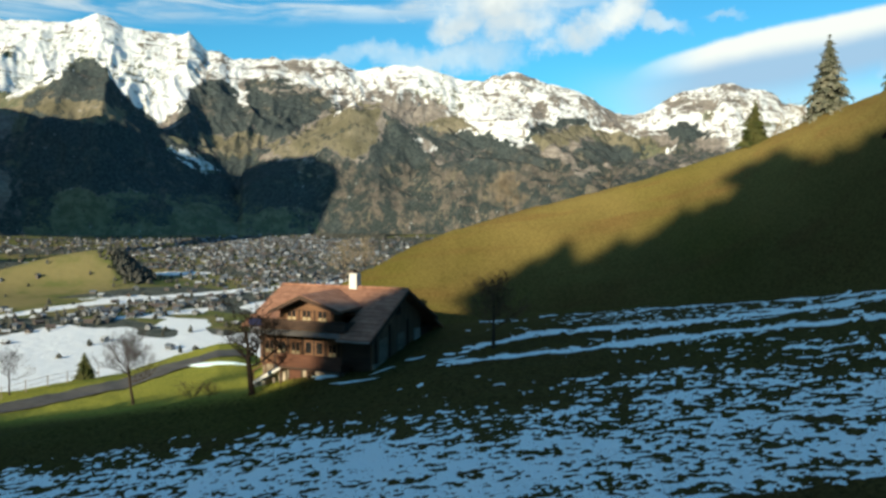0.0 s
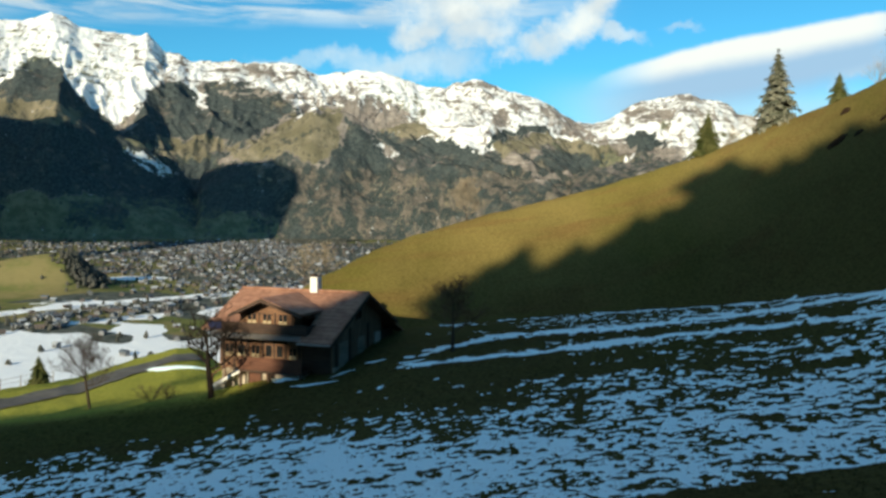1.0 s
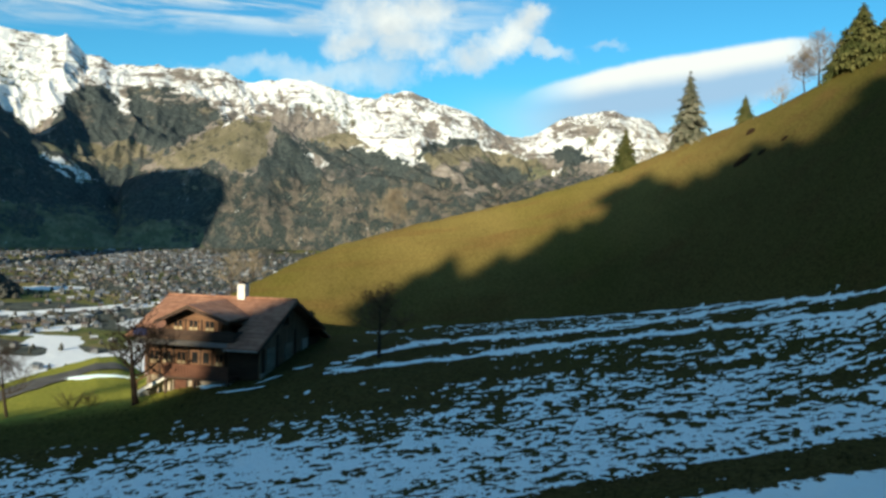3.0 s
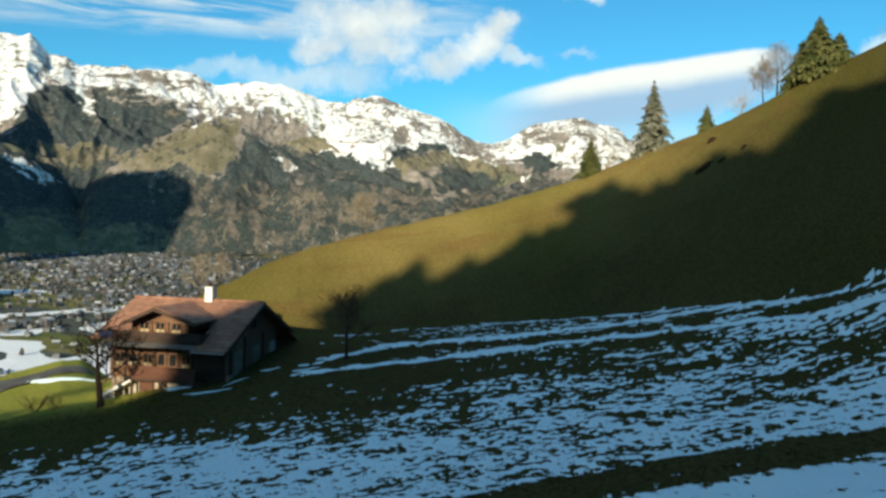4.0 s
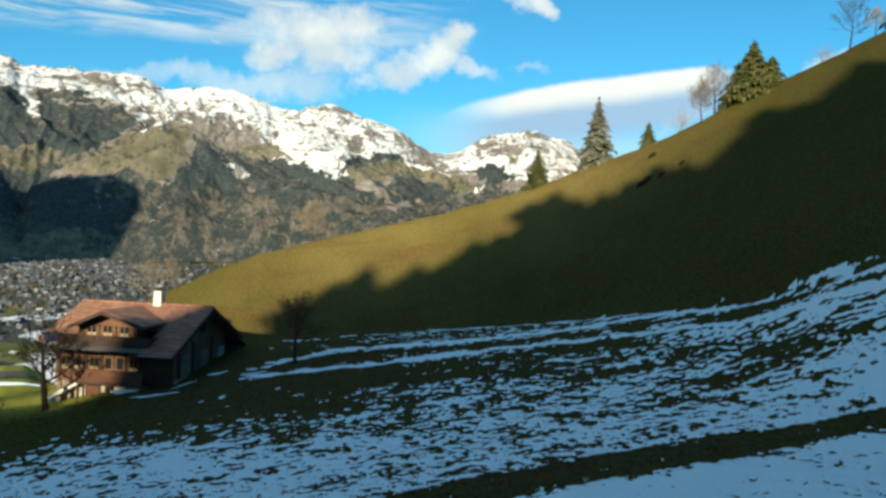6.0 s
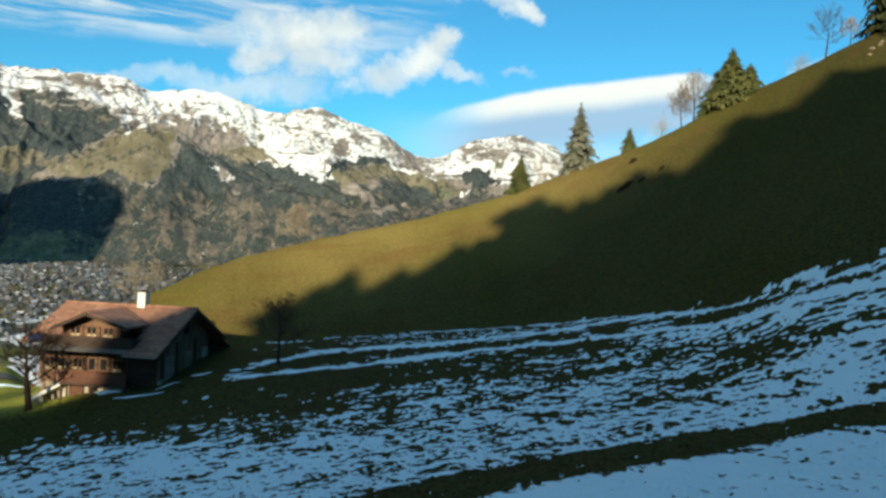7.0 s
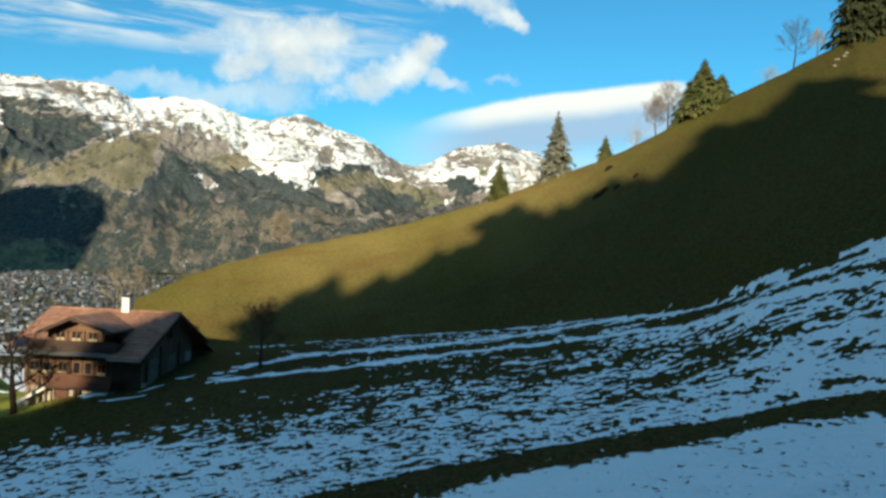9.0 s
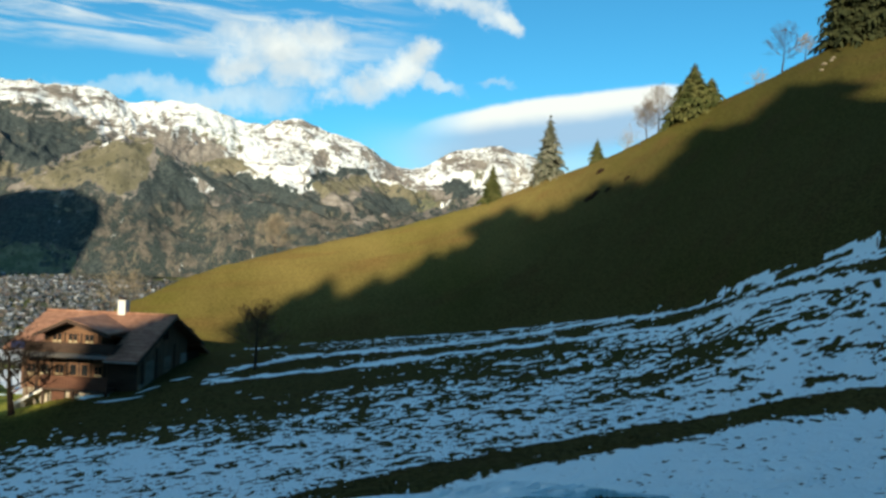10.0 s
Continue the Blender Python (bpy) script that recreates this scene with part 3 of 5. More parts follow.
for sr, wd, cover, *crest in SPURS:
    line = np.array(crest).reshape(-1, 2)
    srr = sr + bend * 320
    high = np.interp(ma + (fbm(mx * 0.006, my * 0.006, 4, 5) - 0.5) * 2.2, line[:, 0], line[:, 1], left=-1, right=-1) * sr + (fbm(mx * 0.008, my * 0.008, 4, 2) - 0.5) * 60
    ends = step(ma, line[0, 0] - 0.2, line[0, 0] + 0.8) * step(ma, line[-1, 0] + 0.2, line[-1, 0] - 0.8)
    fall = np.where(mrr < srr, (srr - mrr) / np.maximum(srr - 2700, 50), (mrr - srr) / wd)
    hgt = foot + (high - foot) * ends * np.clip(1 - fall, 0, 1) ** 0.9 + (rough - 0.5) * 50 * np.clip((1 - fall) * 2, 0, 1) * np.clip(fall * 4, 0.06, 1)
    up = hgt > mz
    mz = np.where(up, hgt, mz)
    kind_of = np.where(up, cover, kind_of)
mz = mz + (fbm(mx * 0.02, my * 0.02, 4, 6) - 0.5) * 22
mz = foot - 4 + (mz - foot) * step(mrr, 2700, 2790)
mountains = grid_mesh("mountain_range", np.stack([mx, my, mz], 1), len(maz), len(mr), mountain_mat)
mn = fbm(mx * 0.006, my * 0.006, 5, 7)
mn2 = fbm(mx * 0.0022, my * 0.0022, 3, 2)
side = np.gradient(mz.reshape(len(mr), len(maz)), axis=1).ravel() / (mrr * np.radians(0.1))
steep = np.hypot(side, np.gradient(mz.reshape(len(mr), len(maz)), axis=0).ravel() / (mr[1] - mr[0]))
# land cover by bearing and rise: outlines of woods, pastures, bare rock and snow gullies
COVERS = {}
COVERS["forest"] = []
COVERS["forest"].append([(-28.5, 0.133), (-27.3, 0.151), (-25.7, 0.170), (-24.2, 0.184), (-23.8, 0.173), (-23.1, 0.155), (-22.0, 0.134), (-20.6, 0.112), (-19.2, 0.092), (-17.5, 0.073), (-15.7, 0.058), (-14.2, 0.036), (-13.7, -0.013), (-28.7, -0.014)])
COVERS["forest"].append([(-19.2, 0.102), (-18.7, 0.135), (-18.0, 0.155), (-17.1, 0.167), (-16.0, 0.169), (-15.3, 0.157), (-14.7, 0.141), (-14.2, 0.129), (-13.7, 0.109), (-13.1, 0.092), (-14.0, 0.099), (-15.1, 0.102), (-16.9, 0.098), (-18.4, 0.089)])
COVERS["forest"].append([(-14.6, 0.158), (-14.0, 0.166), (-12.9, 0.170), (-11.8, 0.166), (-10.3, 0.161), (-8.8, 0.148), (-7.9, 0.137), (-9.1, 0.126), (-10.3, 0.113), (-11.4, 0.098), (-12.5, 0.093), (-13.3, 0.094), (-13.8, 0.116), (-14.4, 0.135)])
COVERS["forest"].append([(-9.7, 0.102), (-8.6, 0.116), (-7.4, 0.120), (-7.6, 0.109), (-8.8, 0.099)])
COVERS["forest"].append([(-4.8, 0.127), (-3.7, 0.124), (-2.9, 0.105), (-2.0, 0.087), (-1.0, 0.072), (0.2, 0.061), (4.0, 0.087), (7.9, 0.071), (10.2, 0.044), (7.9, 0.031), (4.1, 0.010), (-0.6, -0.020), (-3.8, -0.020), (-6.9, -0.007), (-8.0, 0.041), (-6.1, 0.061), (-5.0, 0.083)])
COVERS["forest"].append([(-2.2, 0.121), (-1.0, 0.110), (2.5, 0.102), (5.2, 0.092), (4.0, 0.080), (0.2, 0.083), (-1.4, 0.087), (-2.8, 0.105)])
COVERS["forest"].append([(5.4, 0.094), (6.4, 0.114), (8.3, 0.124), (9.9, 0.124), (10.2, 0.115), (7.9, 0.109), (6.1, 0.098)])
COVERS["forest"].append([(15.2, 0.099), (16.2, 0.110), (17.2, 0.116), (17.8, 0.109), (18.5, 0.096), (16.4, 0.088)])
# dark band along the mountain foot
COVERS["forest"].append([(-9.9, -0.005), (-2.2, -0.012), (0.2, -0.020), (0.2, -0.055), (-10.7, -0.054)])
# a shaded patch of slope, coloured as dark wood
COVERS["forest"].append([(8.7, 0.081), (11.3, 0.089), (14.0, 0.083), (13.6, 0.065), (9.8, 0.059)])
COVERS["forest"].append([(-15.9, 0.069), (-12.6, 0.068), (-9.9, 0.067), (-7.6, 0.066), (-6.1, 0.061), (-6.1, -0.020), (-15.2, -0.020)])
COVERS["turf"] = []
COVERS["turf"].append([(-28.5, 0.122), (-26.7, 0.130), (-25.1, 0.134), (-23.8, 0.131), (-22.4, 0.120), (-22.6, 0.111), (-25.4, 0.104), (-26.7, 0.112), (-28.5, 0.113)])
COVERS["turf"].append([(-17.7, 0.096), (-16.2, 0.094), (-15.1, 0.100), (-14.0, 0.104), (-13.2, 0.090), (-13.1, 0.081), (-14.4, 0.078), (-15.1, 0.071), (-16.9, 0.077)])
COVERS["turf"].append([(-13.3, 0.084), (-12.2, 0.089), (-10.7, 0.103), (-9.1, 0.121), (-7.6, 0.135), (-6.1, 0.141), (-4.8, 0.132), (-5.7, 0.118), (-5.1, 0.107), (-5.5, 0.084), (-6.9, 0.070), (-8.0, 0.076), (-9.2, 0.085), (-10.7, 0.072), (-12.2, 0.073)])
COVERS["turf"].append([(0.1, 0.126), (1.3, 0.122), (2.2, 0.108), (0.1, 0.106), (-1.4, 0.112), (-2.1, 0.121)])
COVERS["turf"].append([(6.0, 0.097), (7.9, 0.107), (9.9, 0.113), (11.0, 0.103), (9.4, 0.093), (7.1, 0.085)])
COVERS["turf"].append([(10.5, 0.108), (12.8, 0.103), (14.6, 0.092), (13.9, 0.085), (11.3, 0.092)])
COVERS["turf"].append([(0.2, 0.041), (2.1, 0.038), (2.9, 0.021), (1.3, 0.004), (-0.2, 0.014)])
COVERS["pasture"] = []
COVERS["pasture"].append([(-28.6, 0.024), (-24.9, 0.028), (-20.2, 0.027), (-15.9, 0.025), (-12.6, 0.012), (-9.9, -0.001), (-9.2, -0.015), (-9.2, -0.054), (-28.7, -0.048)])
COVERS["rock"] = []
COVERS["rock"].append([(-6.5, 0.141), (-5.7, 0.156), (-4.7, 0.168), (-3.7, 0.163), (-2.6, 0.153), (-1.4, 0.145), (-0.0, 0.135), (0.2, 0.126), (-2.1, 0.121), (-4.1, 0.128)])
COVERS["rock"].append([(5.1, 0.100), (5.8, 0.125), (6.4, 0.143), (7.3, 0.153), (8.3, 0.147), (9.4, 0.134), (9.1, 0.129), (7.5, 0.124), (6.2, 0.114)])
COVERS["rock"].append([(9.4, 0.151), (10.3, 0.144), (11.7, 0.127), (13.3, 0.111), (13.5, 0.103), (11.3, 0.107), (10.3, 0.119), (9.8, 0.134)])
COVERS["rock"].append([(2.9, 0.176), (4.2, 0.181), (5.4, 0.181), (7.3, 0.170), (6.3, 0.169), (4.0, 0.175)])
COVERS["rock"].append([(-12.1, 0.193), (-9.9, 0.195), (-7.6, 0.191), (-6.8, 0.181), (-9.1, 0.176), (-11.4, 0.179)])
COVERS["rock"].append([(-13.6, 0.159), (-8.0, 0.155), (-9.1, 0.151), (-13.3, 0.155)])
# dark band on the dome, its bluish shade coloured as rock
COVERS["rock"].append([(15.1, 0.139), (16.4, 0.142), (18.5, 0.140), (18.9, 0.129), (17.5, 0.124), (15.7, 0.130)])
COVERS["rock"].append([(19.5, 0.159), (20.4, 0.156), (20.6, 0.149), (19.2, 0.153)])
COVERS["snow"] = []
COVERS["snow"].append([(-19.4, 0.082), (-18.7, 0.079), (-17.1, 0.060), (-16.4, 0.051), (-17.3, 0.051), (-18.7, 0.068)])
COVERS["snow"].append([(-15.7, 0.168), (-15.0, 0.164), (-14.2, 0.136), (-14.4, 0.132), (-15.1, 0.146)])
COVERS["snow"].append([(-2.8, 0.097), (-2.0, 0.094), (-1.2, 0.083), (-2.0, 0.082)])
COVERS["snow"].append([(6.4, 0.119), (9.6, 0.129), (9.8, 0.126), (6.5, 0.114)])
SNOW_LINE = np.array([(-90, 0.13), (-28.5, 0.144), (-27.3, 0.154), (-25.7, 0.173), (-24.2, 0.185), (-22.1, 0.139), (-20.1, 0.120), (-19.0, 0.142), (-17.6, 0.165), (-15.6, 0.170), (-14.0, 0.168), (-11.4, 0.167), (-8.8, 0.149), (-6.8, 0.142), (-5.7, 0.157), (-4.1, 0.161), (-2.2, 0.143), (-0.6, 0.133), (0.9, 0.118), (2.5, 0.105), (4.0, 0.098), (5.2, 0.102), (6.4, 0.118), (8.6, 0.126), (10.2, 0.129), (11.7, 0.117), (13.5, 0.105), (15.3, 0.101), (16.8, 0.114), (18.5, 0.099), (19.9, 0.093), (90, 0.07)])


def inside(outline, px, py):
    """How far points lie within an outline: 1 inside, 0 outside."""
    hit = np.zeros(len(px), bool)
    n = len(outline)
    for i in range(n):
        (x0, y0), (x1, y1) = outline[i], outline[(i + 1) % n]
        if y0 == y1:
            continue
        cross = ((y0 > py) != (y1 > py)) & (px < (x1 - x0) * (py - y0) / (y1 - y0) + x0)
        hit ^= cross
    return hit.astype(float)


def covered(kind, px, py):
    return np.clip(sum(inside(o, px, py) for o in COVERS[kind]), 0, 1)


rise_of = mz / mrr
wx = ma + (fbm(mx * 0.009, my * 0.009, 5, 3, 0.6) - 0.5) * 1.5
wy = rise_of + (fbm(mx * 0.009, my * 0.009, 5, 5, 0.6) - 0.5) * 0.018
wx = wx + (fbm(mx * 0.031 + my * 0.011, my * 0.029 - mx * 0.012, 4, 1, 0.6) - 0.5) * 1.1
wy = wy + (fbm(mx * 0.027 - my * 0.009, my * 0.031 + mx * 0.01, 4, 4, 0.6) - 0.5) * 0.015
wood_in, turf_in, rock_in, snow_in, field_in = (covered(k, wx, wy) for k in ("forest", "turf", "rock", "snow", "pasture"))
snow_edge = table(SNOW_LINE, wx) - 0.014
m_snow = step(rise_of + (mn - 0.5) * 0.035 + (wy - rise_of) * 0.6, snow_edge - 0.008, snow_edge + 0.007)
m_snow = m_snow * (0.72 + 0.28 * step(mn + (mn2 - 0.5) * 0.5, 0.38, 0.54))
crag = step(fbm(mx * 0.022 + my * 0.006, my * 0.011, 4, 6, 0.6), 0.52, 0.44)
m_snow = np.clip(m_snow - np.maximum(wood_in, turf_in) * (1 - snow_in) - rock_in * (0.24 + 0.34 * crag) - crag * 0.16 * step(rise_of, 0.21, 0.13) + snow_in * 0.8, 0, 1)
m_wood = np.clip(0.6 * step(mn, 0.42, 0.52) * step(rise_of, 0.13, 0.085) + wood_in * 0.85 + 0.8 * step(wy, 0.062, 0.046) * step(wx, -3, 1) - turf_in * 0.8 - rock_in - snow_in - field_in * 0.9, 0, 1)
m_grass = np.clip(step(mn2, 0.46, 0.56) * 0.7 + turf_in - rock_in, 0, 1) * (1 - field_in) + field_in * 0.72
paint_cover(mountains, m_snow, m_wood, m_grass, np.clip(0.3 + 0.5 * step(wy, 0.088, 0.045) * step(wx, -11.5, -7), 0, 1))
tagged(mountains, "long snow-capped mountain range with forested lower slopes", "mountains", kind="structure")


# ---- snow lying on the near slope ----
# all by bearing in degrees: distances of the bare strip's two edges, of the dense snow's upper edge and of two snowy tracks
STRIP_NEAR = np.array([(-40, 24), (0, 26.5), (14, 28.5), (24, 30.8), (32, 33), (36, 34.2), (40, 35.8), (43, 37), (49, 38.2), (60, 39)])
STRIP_FAR = np.array([(-40, 28), (0, 30.5), (14, 33.1), (24, 34.8), (27, 35.6), (32, 37), (36, 37.7), (41, 38.8), (45, 40), (49, 40.6), (60, 41)])
DENSE_FAR = np.array([(-40, 52), (-24, 51.5), (-19, 50.6), (-13, 50.4), (-9, 50), (-4, 48), (2, 45.5), (8, 46), (14, 48), (20, 47.6), (28, 45.8), (32, 43.5), (36, 44), (43, 44.1), (49, 45), (60, 46)])
TRACK_NEAR = np.array([(-8, 55.5), (2, 56.2), (8, 56.5), (16, 57.6), (24, 58), (32, 56.9), (38.6, 54.2), (45, 51.8), (49, 51), (60, 50)])
TRACK_FAR = np.array([(-2, 56.8), (0.8, 58), (3.6, 60), (7.7, 61.3), (16, 61), (24, 62.3), (30, 62.5), (36, 59), (42, 56), (49, 54.5), (60, 54)])
# darker turf showing through: bearing, distance, half width and half depth in metres
TURF_SPOTS = [(32.6, 52, 2.2, 0.9), (37.5, 48.8, 2.6, 1.0), (40.5, 47.4, 1.5, 0.8), (33.5, 45.9, 1.8, 0.8), (37.1, 46.4, 2.0, 0.7), (46.7, 44.3, 1.5, 0.5), (20, 51.5, 2.4, 0.9), (12, 52.5, 3.0, 1.0), (26, 50, 2.0, 0.8), (47.5, 41.6, 1.2, 0.4)]


def snow_cover(x, y):
    """How much of the ground lies under snow, 0 to 1."""
    r, az = np.hypot(x, y), np.degrees(np.arctan2(x, y))
    wob = (fbm(x * 0.12, y * 0.12, 3, 3) - 0.5) * 3.0
    near, far, dense = table(STRIP_NEAR, az) + wob * 0.3, table(STRIP_FAR, az) + wob * 0.25, table(DENSE_FAR, az) + wob
    t1, t2, top = table(TRACK_NEAR, az), table(TRACK_FAR, az), table(CREASE_FAR, az)
    lower = np.interp(az, [-30, -10, 5, 20, 32, 48], [0.64, 0.72, 0.70, 0.55, 0.68, 0.88])
    middle = np.interp(az, [-30, -6, 0, 6, 14, 26, 36, 48], [0.08, 0.10, 0.12, 0.20, 0.39, 0.50, 0.60, 0.66])
    upper = np.interp(az, [-30, -4, 2, 8, 20, 30, 38, 48], [0.0, 0.0, 0.18, 0.26, 0.38, 0.44, 0.50, 0.56])
    c = np.where(r < dense, lower, middle)
    c = c + (middle - lower) * 0.5 * np.exp(-((r - dense) / 2.2) ** 2) * np.where(r < dense, 1, -1)
    c = np.where(r > t1, upper, c)
    side = step(az, -3.5, 1.0)
    c = c - 0.34 * side * np.exp(-((r - t1 + 2.2) / 0.8) ** 2) * step(az, 34, 26)
    c = np.maximum(c, side * 1.1 * np.exp(-((r - t1) / 0.7) ** 2))
    c = np.maximum(c, side * 0.95 * np.exp(-((r - t2) / 0.9) ** 2))
    c = c - 0.5 * side * np.exp(-((r - (t1 + t2) / 2) / 0.4) ** 2)
    c = np.maximum(c, 0.72 * step(az, 2, 4) * np.exp(-((r - top + 0.7) / 0.45) ** 2))
    c = np.where((r > near) & (r < far), 0.02 + 0.2 * step(np.minimum(r - near, far - r), 0.9, 0.0), c)
    c = np.where(r <= near, 0.97 - 0.4 * step(r, near - 1.4, near) - 0.35 * step(az, 22, 12) * step(r, near - 5, near), c)
    for b, d, wide, deep in TURF_SPOTS:
        bx, by = d * math.sin(radians(b)), d * math.cos(radians(b))
        u, v = (x - bx) * math.cos(radians(b)) - (y - by) * math.sin(radians(b)), (x - bx) * math.sin(radians(b)) + (y - by) * math.cos(radians(b))
        c = c - 0.42 * np.exp(-((u / wide) ** 2) - (v / deep) ** 2)
    return c


def build_snow():
    az, r = np.arange(-33, 58.01, 0.08), np.concatenate([np.exp(np.arange(math.log(2.5), math.log(8) - 0.001, 0.02)), np.exp(np.arange(math.log(8), math.log(80), 0.0042))])
    x, y = polar(az, r)
    g = ground_height(x, y)
    azd, rad = np.degrees(np.arctan2(x, y)), np.hypot(x, y)
    along, out = np.radians(azd) * 46.0, rad + 0.04 * x
    drawn = 1 - 0.45 * step(rad, 47, 56) * step(azd, 20, 8)
    n = 0.46 * fbm(along * 1.9 * drawn, out * 3.4, 3, 1, 0.62) + 0.32 * fbm(along * 3.8 * drawn, out * 7.0, 3, 4, 0.6) + 0.22 * fbm(along * 0.4, out * 1.1, 3, 5)
    k = snow_cover(x, y) - 0.56 + (n - 0.5) * 2.9
    top = table(CREASE_FAR, azd) - 0.3 + (fbm(x * 0.3, y * 0.3, 3, 6) - 0.5) * 2 * step(azd, 26, 36)
    k = k - np.clip((rad - top) * 0.9, 0, 9) - 3.0 * step(azd + (fbm(x * 0.8, y * 0.8, 3, 2) - 0.5) * 6, 54, 56)
    # bare ground beside the house and on the lit terrace
    k = k - 2.0 * step(azd, -11, -15) * step(rad, 52.5, 55)
    k = k - 1.2 * np.exp(-(((x + 8) / 8) ** 2) - ((y - 62) / 7) ** 2)
    z = g + np.clip(k * 0.2, -0.05, 0.055) + (fbm(x * 3.1, y * 3.1, 2, 2) - 0.5) * 0.02
    ob = grid_mesh("snow_patches", np.stack([x, y, z], 1), len(az), len(r), snow_mat, keep=k > -0.02)
    tagged(ob, "patchy thin snow lying between the tufts of a meadow", "snow", kind="stuff")


build_snow()


def build_tufts():
    """Short tufts of withered grass standing through the snow."""
    rng = np.random.default_rng(5)
    n = 26000
    az, r = np.radians(rng.uniform(-32, 54, n)), np.exp(rng.uniform(math.log(15), math.log(60), n))
    x, y = r * np.sin(az), r * np.cos(az)
    cover = snow_cover(x, y)
    keep = rng.random(n) > cover * 1.05
    x, y = x[keep], y[keep]
    z = ground_height(x, y)
    blades = 5
    m = len(x)
    co = np.zeros((m, blades, 3, 3))
    turn = rng.uniform(0, 2 * np.pi, (m, blades))
    high = rng.uniform(0.05, 0.15, (m, blades))
    lean = rng.uniform(0.03, 0.14, (m, blades))
    ox, oy = rng.normal(0, 0.06, (m, blades)), rng.normal(0, 0.06, (m, blades))
    bx, by = x[:, None] + ox, y[:, None] + oy
    for k, sgn in ((0, -1), (1, 1)):
        co[:, :, k, 0], co[:, :, k, 1], co[:, :, k, 2] = bx - np.sin(turn) * 0.018 * sgn, by + np.cos(turn) * 0.018 * sgn, z[:, None] - 0.02
    co[:, :, 2, 0], co[:, :, 2, 1], co[:, :, 2, 2] = bx + np.cos(turn) * lean, by + np.sin(turn) * lean, z[:, None] + high
    me = bpy.data.meshes.new("grass_tufts")
    count = m * blades
    me.vertices.add(count * 3)
    me.vertices.foreach_set("co", co.astype(np.float32).ravel())
    me.loops.add(count * 3)
    me.loops.foreach_set("vertex_index", np.arange(count * 3, dtype=np.int32))
    me.polygons.add(count)
    me.polygons.foreach_set("loop_start", np.arange(0, count * 3, 3, dtype=np.int32))
    me.update(calc_edges=True)
    me.materials.append(tuft_mat)
    tagged(new("grass_tufts", me), "withered dark grass tufts standing through thin snow", "grass", kind="stuff")


tuft_mat = simple("withered_grass", (0.022, 0.024, 0.008), (0.085, 0.075, 0.025), 0.8, 0.95)
build_tufts()


def drift(cx, cy, a, b, turn, label):
    """A small heap of left-over snow, thin at its rim."""
    bm = bmesh.new()
    rng = random.Random(int(cx * 7 + cy * 13))
    rings, sides = 5, 26
    wob = [0.35 + 1.2 * rng.random() for _ in range(sides)]
    wob = [(wob[i - 1] + wob[i] * 4 + wob[(i + 1) % sides]) / 6 for i in range(sides)]
    c, s_ = math.cos(turn), math.sin(turn)
    loops = []
    for k in range(1, rings + 1):
        f = k / rings
        row = []
        for i in range(sides):
            w = 2 * math.pi * i / sides
            px, py = a * f * wob[i] * math.cos(w), b * f * wob[i] * math.sin(w)
            x, y = cx + px * c - py * s_, cy + px * s_ + py * c
            row.append(bm.verts.new((x, y, ground_at(x, y) + min(0.16, b * 0.22) * (1 - f * f) - 0.03 * (k == rings) + 0.03)))
        loops.append(row)
    mid = bm.verts.new((cx, cy, ground_at(cx, cy) + 0.04 + min(0.16, b * 0.22)))
    for i in range(sides):
        j = (i + 1) % sides
        bm.faces.new((mid, loops[0][i], loops[0][j]))
        for k in range(rings - 1):
            bm.faces.new((loops[k][i], loops[k + 1][i], loops[k + 1][j], loops[k][j]))
    ob = part("snow_drift", bm, snow_mat, None, "", True)
    return tagged(ob, label, "snow drift", "drifts")


for cx, cy, a, b, turn in ((-8.6, 57.4, 1.2, 0.35, -0.3), (-6.6, 55.6, 1.6, 0.12, 0.05), (-4.6, 56.6, 0.9, 0.1, 0.14), (-22.2, 77.8, 3.9, 0.9, -0.16), (-2.5, 57.7, 0.7, 0.12, 0.2), (0.2, 56.8, 1.1, 0.14, 0.2)):
    drift(cx, cy, a, b, turn, "narrow drift of left-over snow on the grass")


# ---- lane across the terrace ----
def lane():
    way = [(-52, 44), (-42, 54), (-34.0, 61.5), (-31.2, 66.5), (-28.9, 71.5), (-27.1, 77.5), (-24.6, 83.0), (-21.8, 86.5)]
    dense = []
    for i in range(len(way) - 1):
        p0, p1, p2, p3 = (Vector(way[max(0, min(len(way) - 1, i + k))]) for k in (-1, 0, 1, 2))
        for j in range(10):
            t = j / 10
            dense.append(0.5 * (2 * p1 + (p2 - p0) * t + (2 * p0 - 5 * p1 + 4 * p2 - p3) * t * t + (3 * p1 - p0 - 3 * p2 + p3) * t ** 3))
    rows = []
    for i, p in enumerate(dense):
        d = (dense[min(i + 1, len(dense) - 1)] - dense[max(i - 1, 0)]).normalized()
        n = Vector((-d.y, d.x))
        rows.append([p + n * o for o in np.linspace(-1.9, 1.9, 7)])
    pts = np.array([[q.x, q.y] for r in rows for q in r])
    z = ground_height(pts[:, 0], pts[:, 1]) + 0.10
    ob = grid_mesh("road", np.column_stack([pts, z]), 7, len(rows), road_mat)
    tagged(ob, "narrow grey asphalt lane across the meadow", "road", kind="structure")


lane()


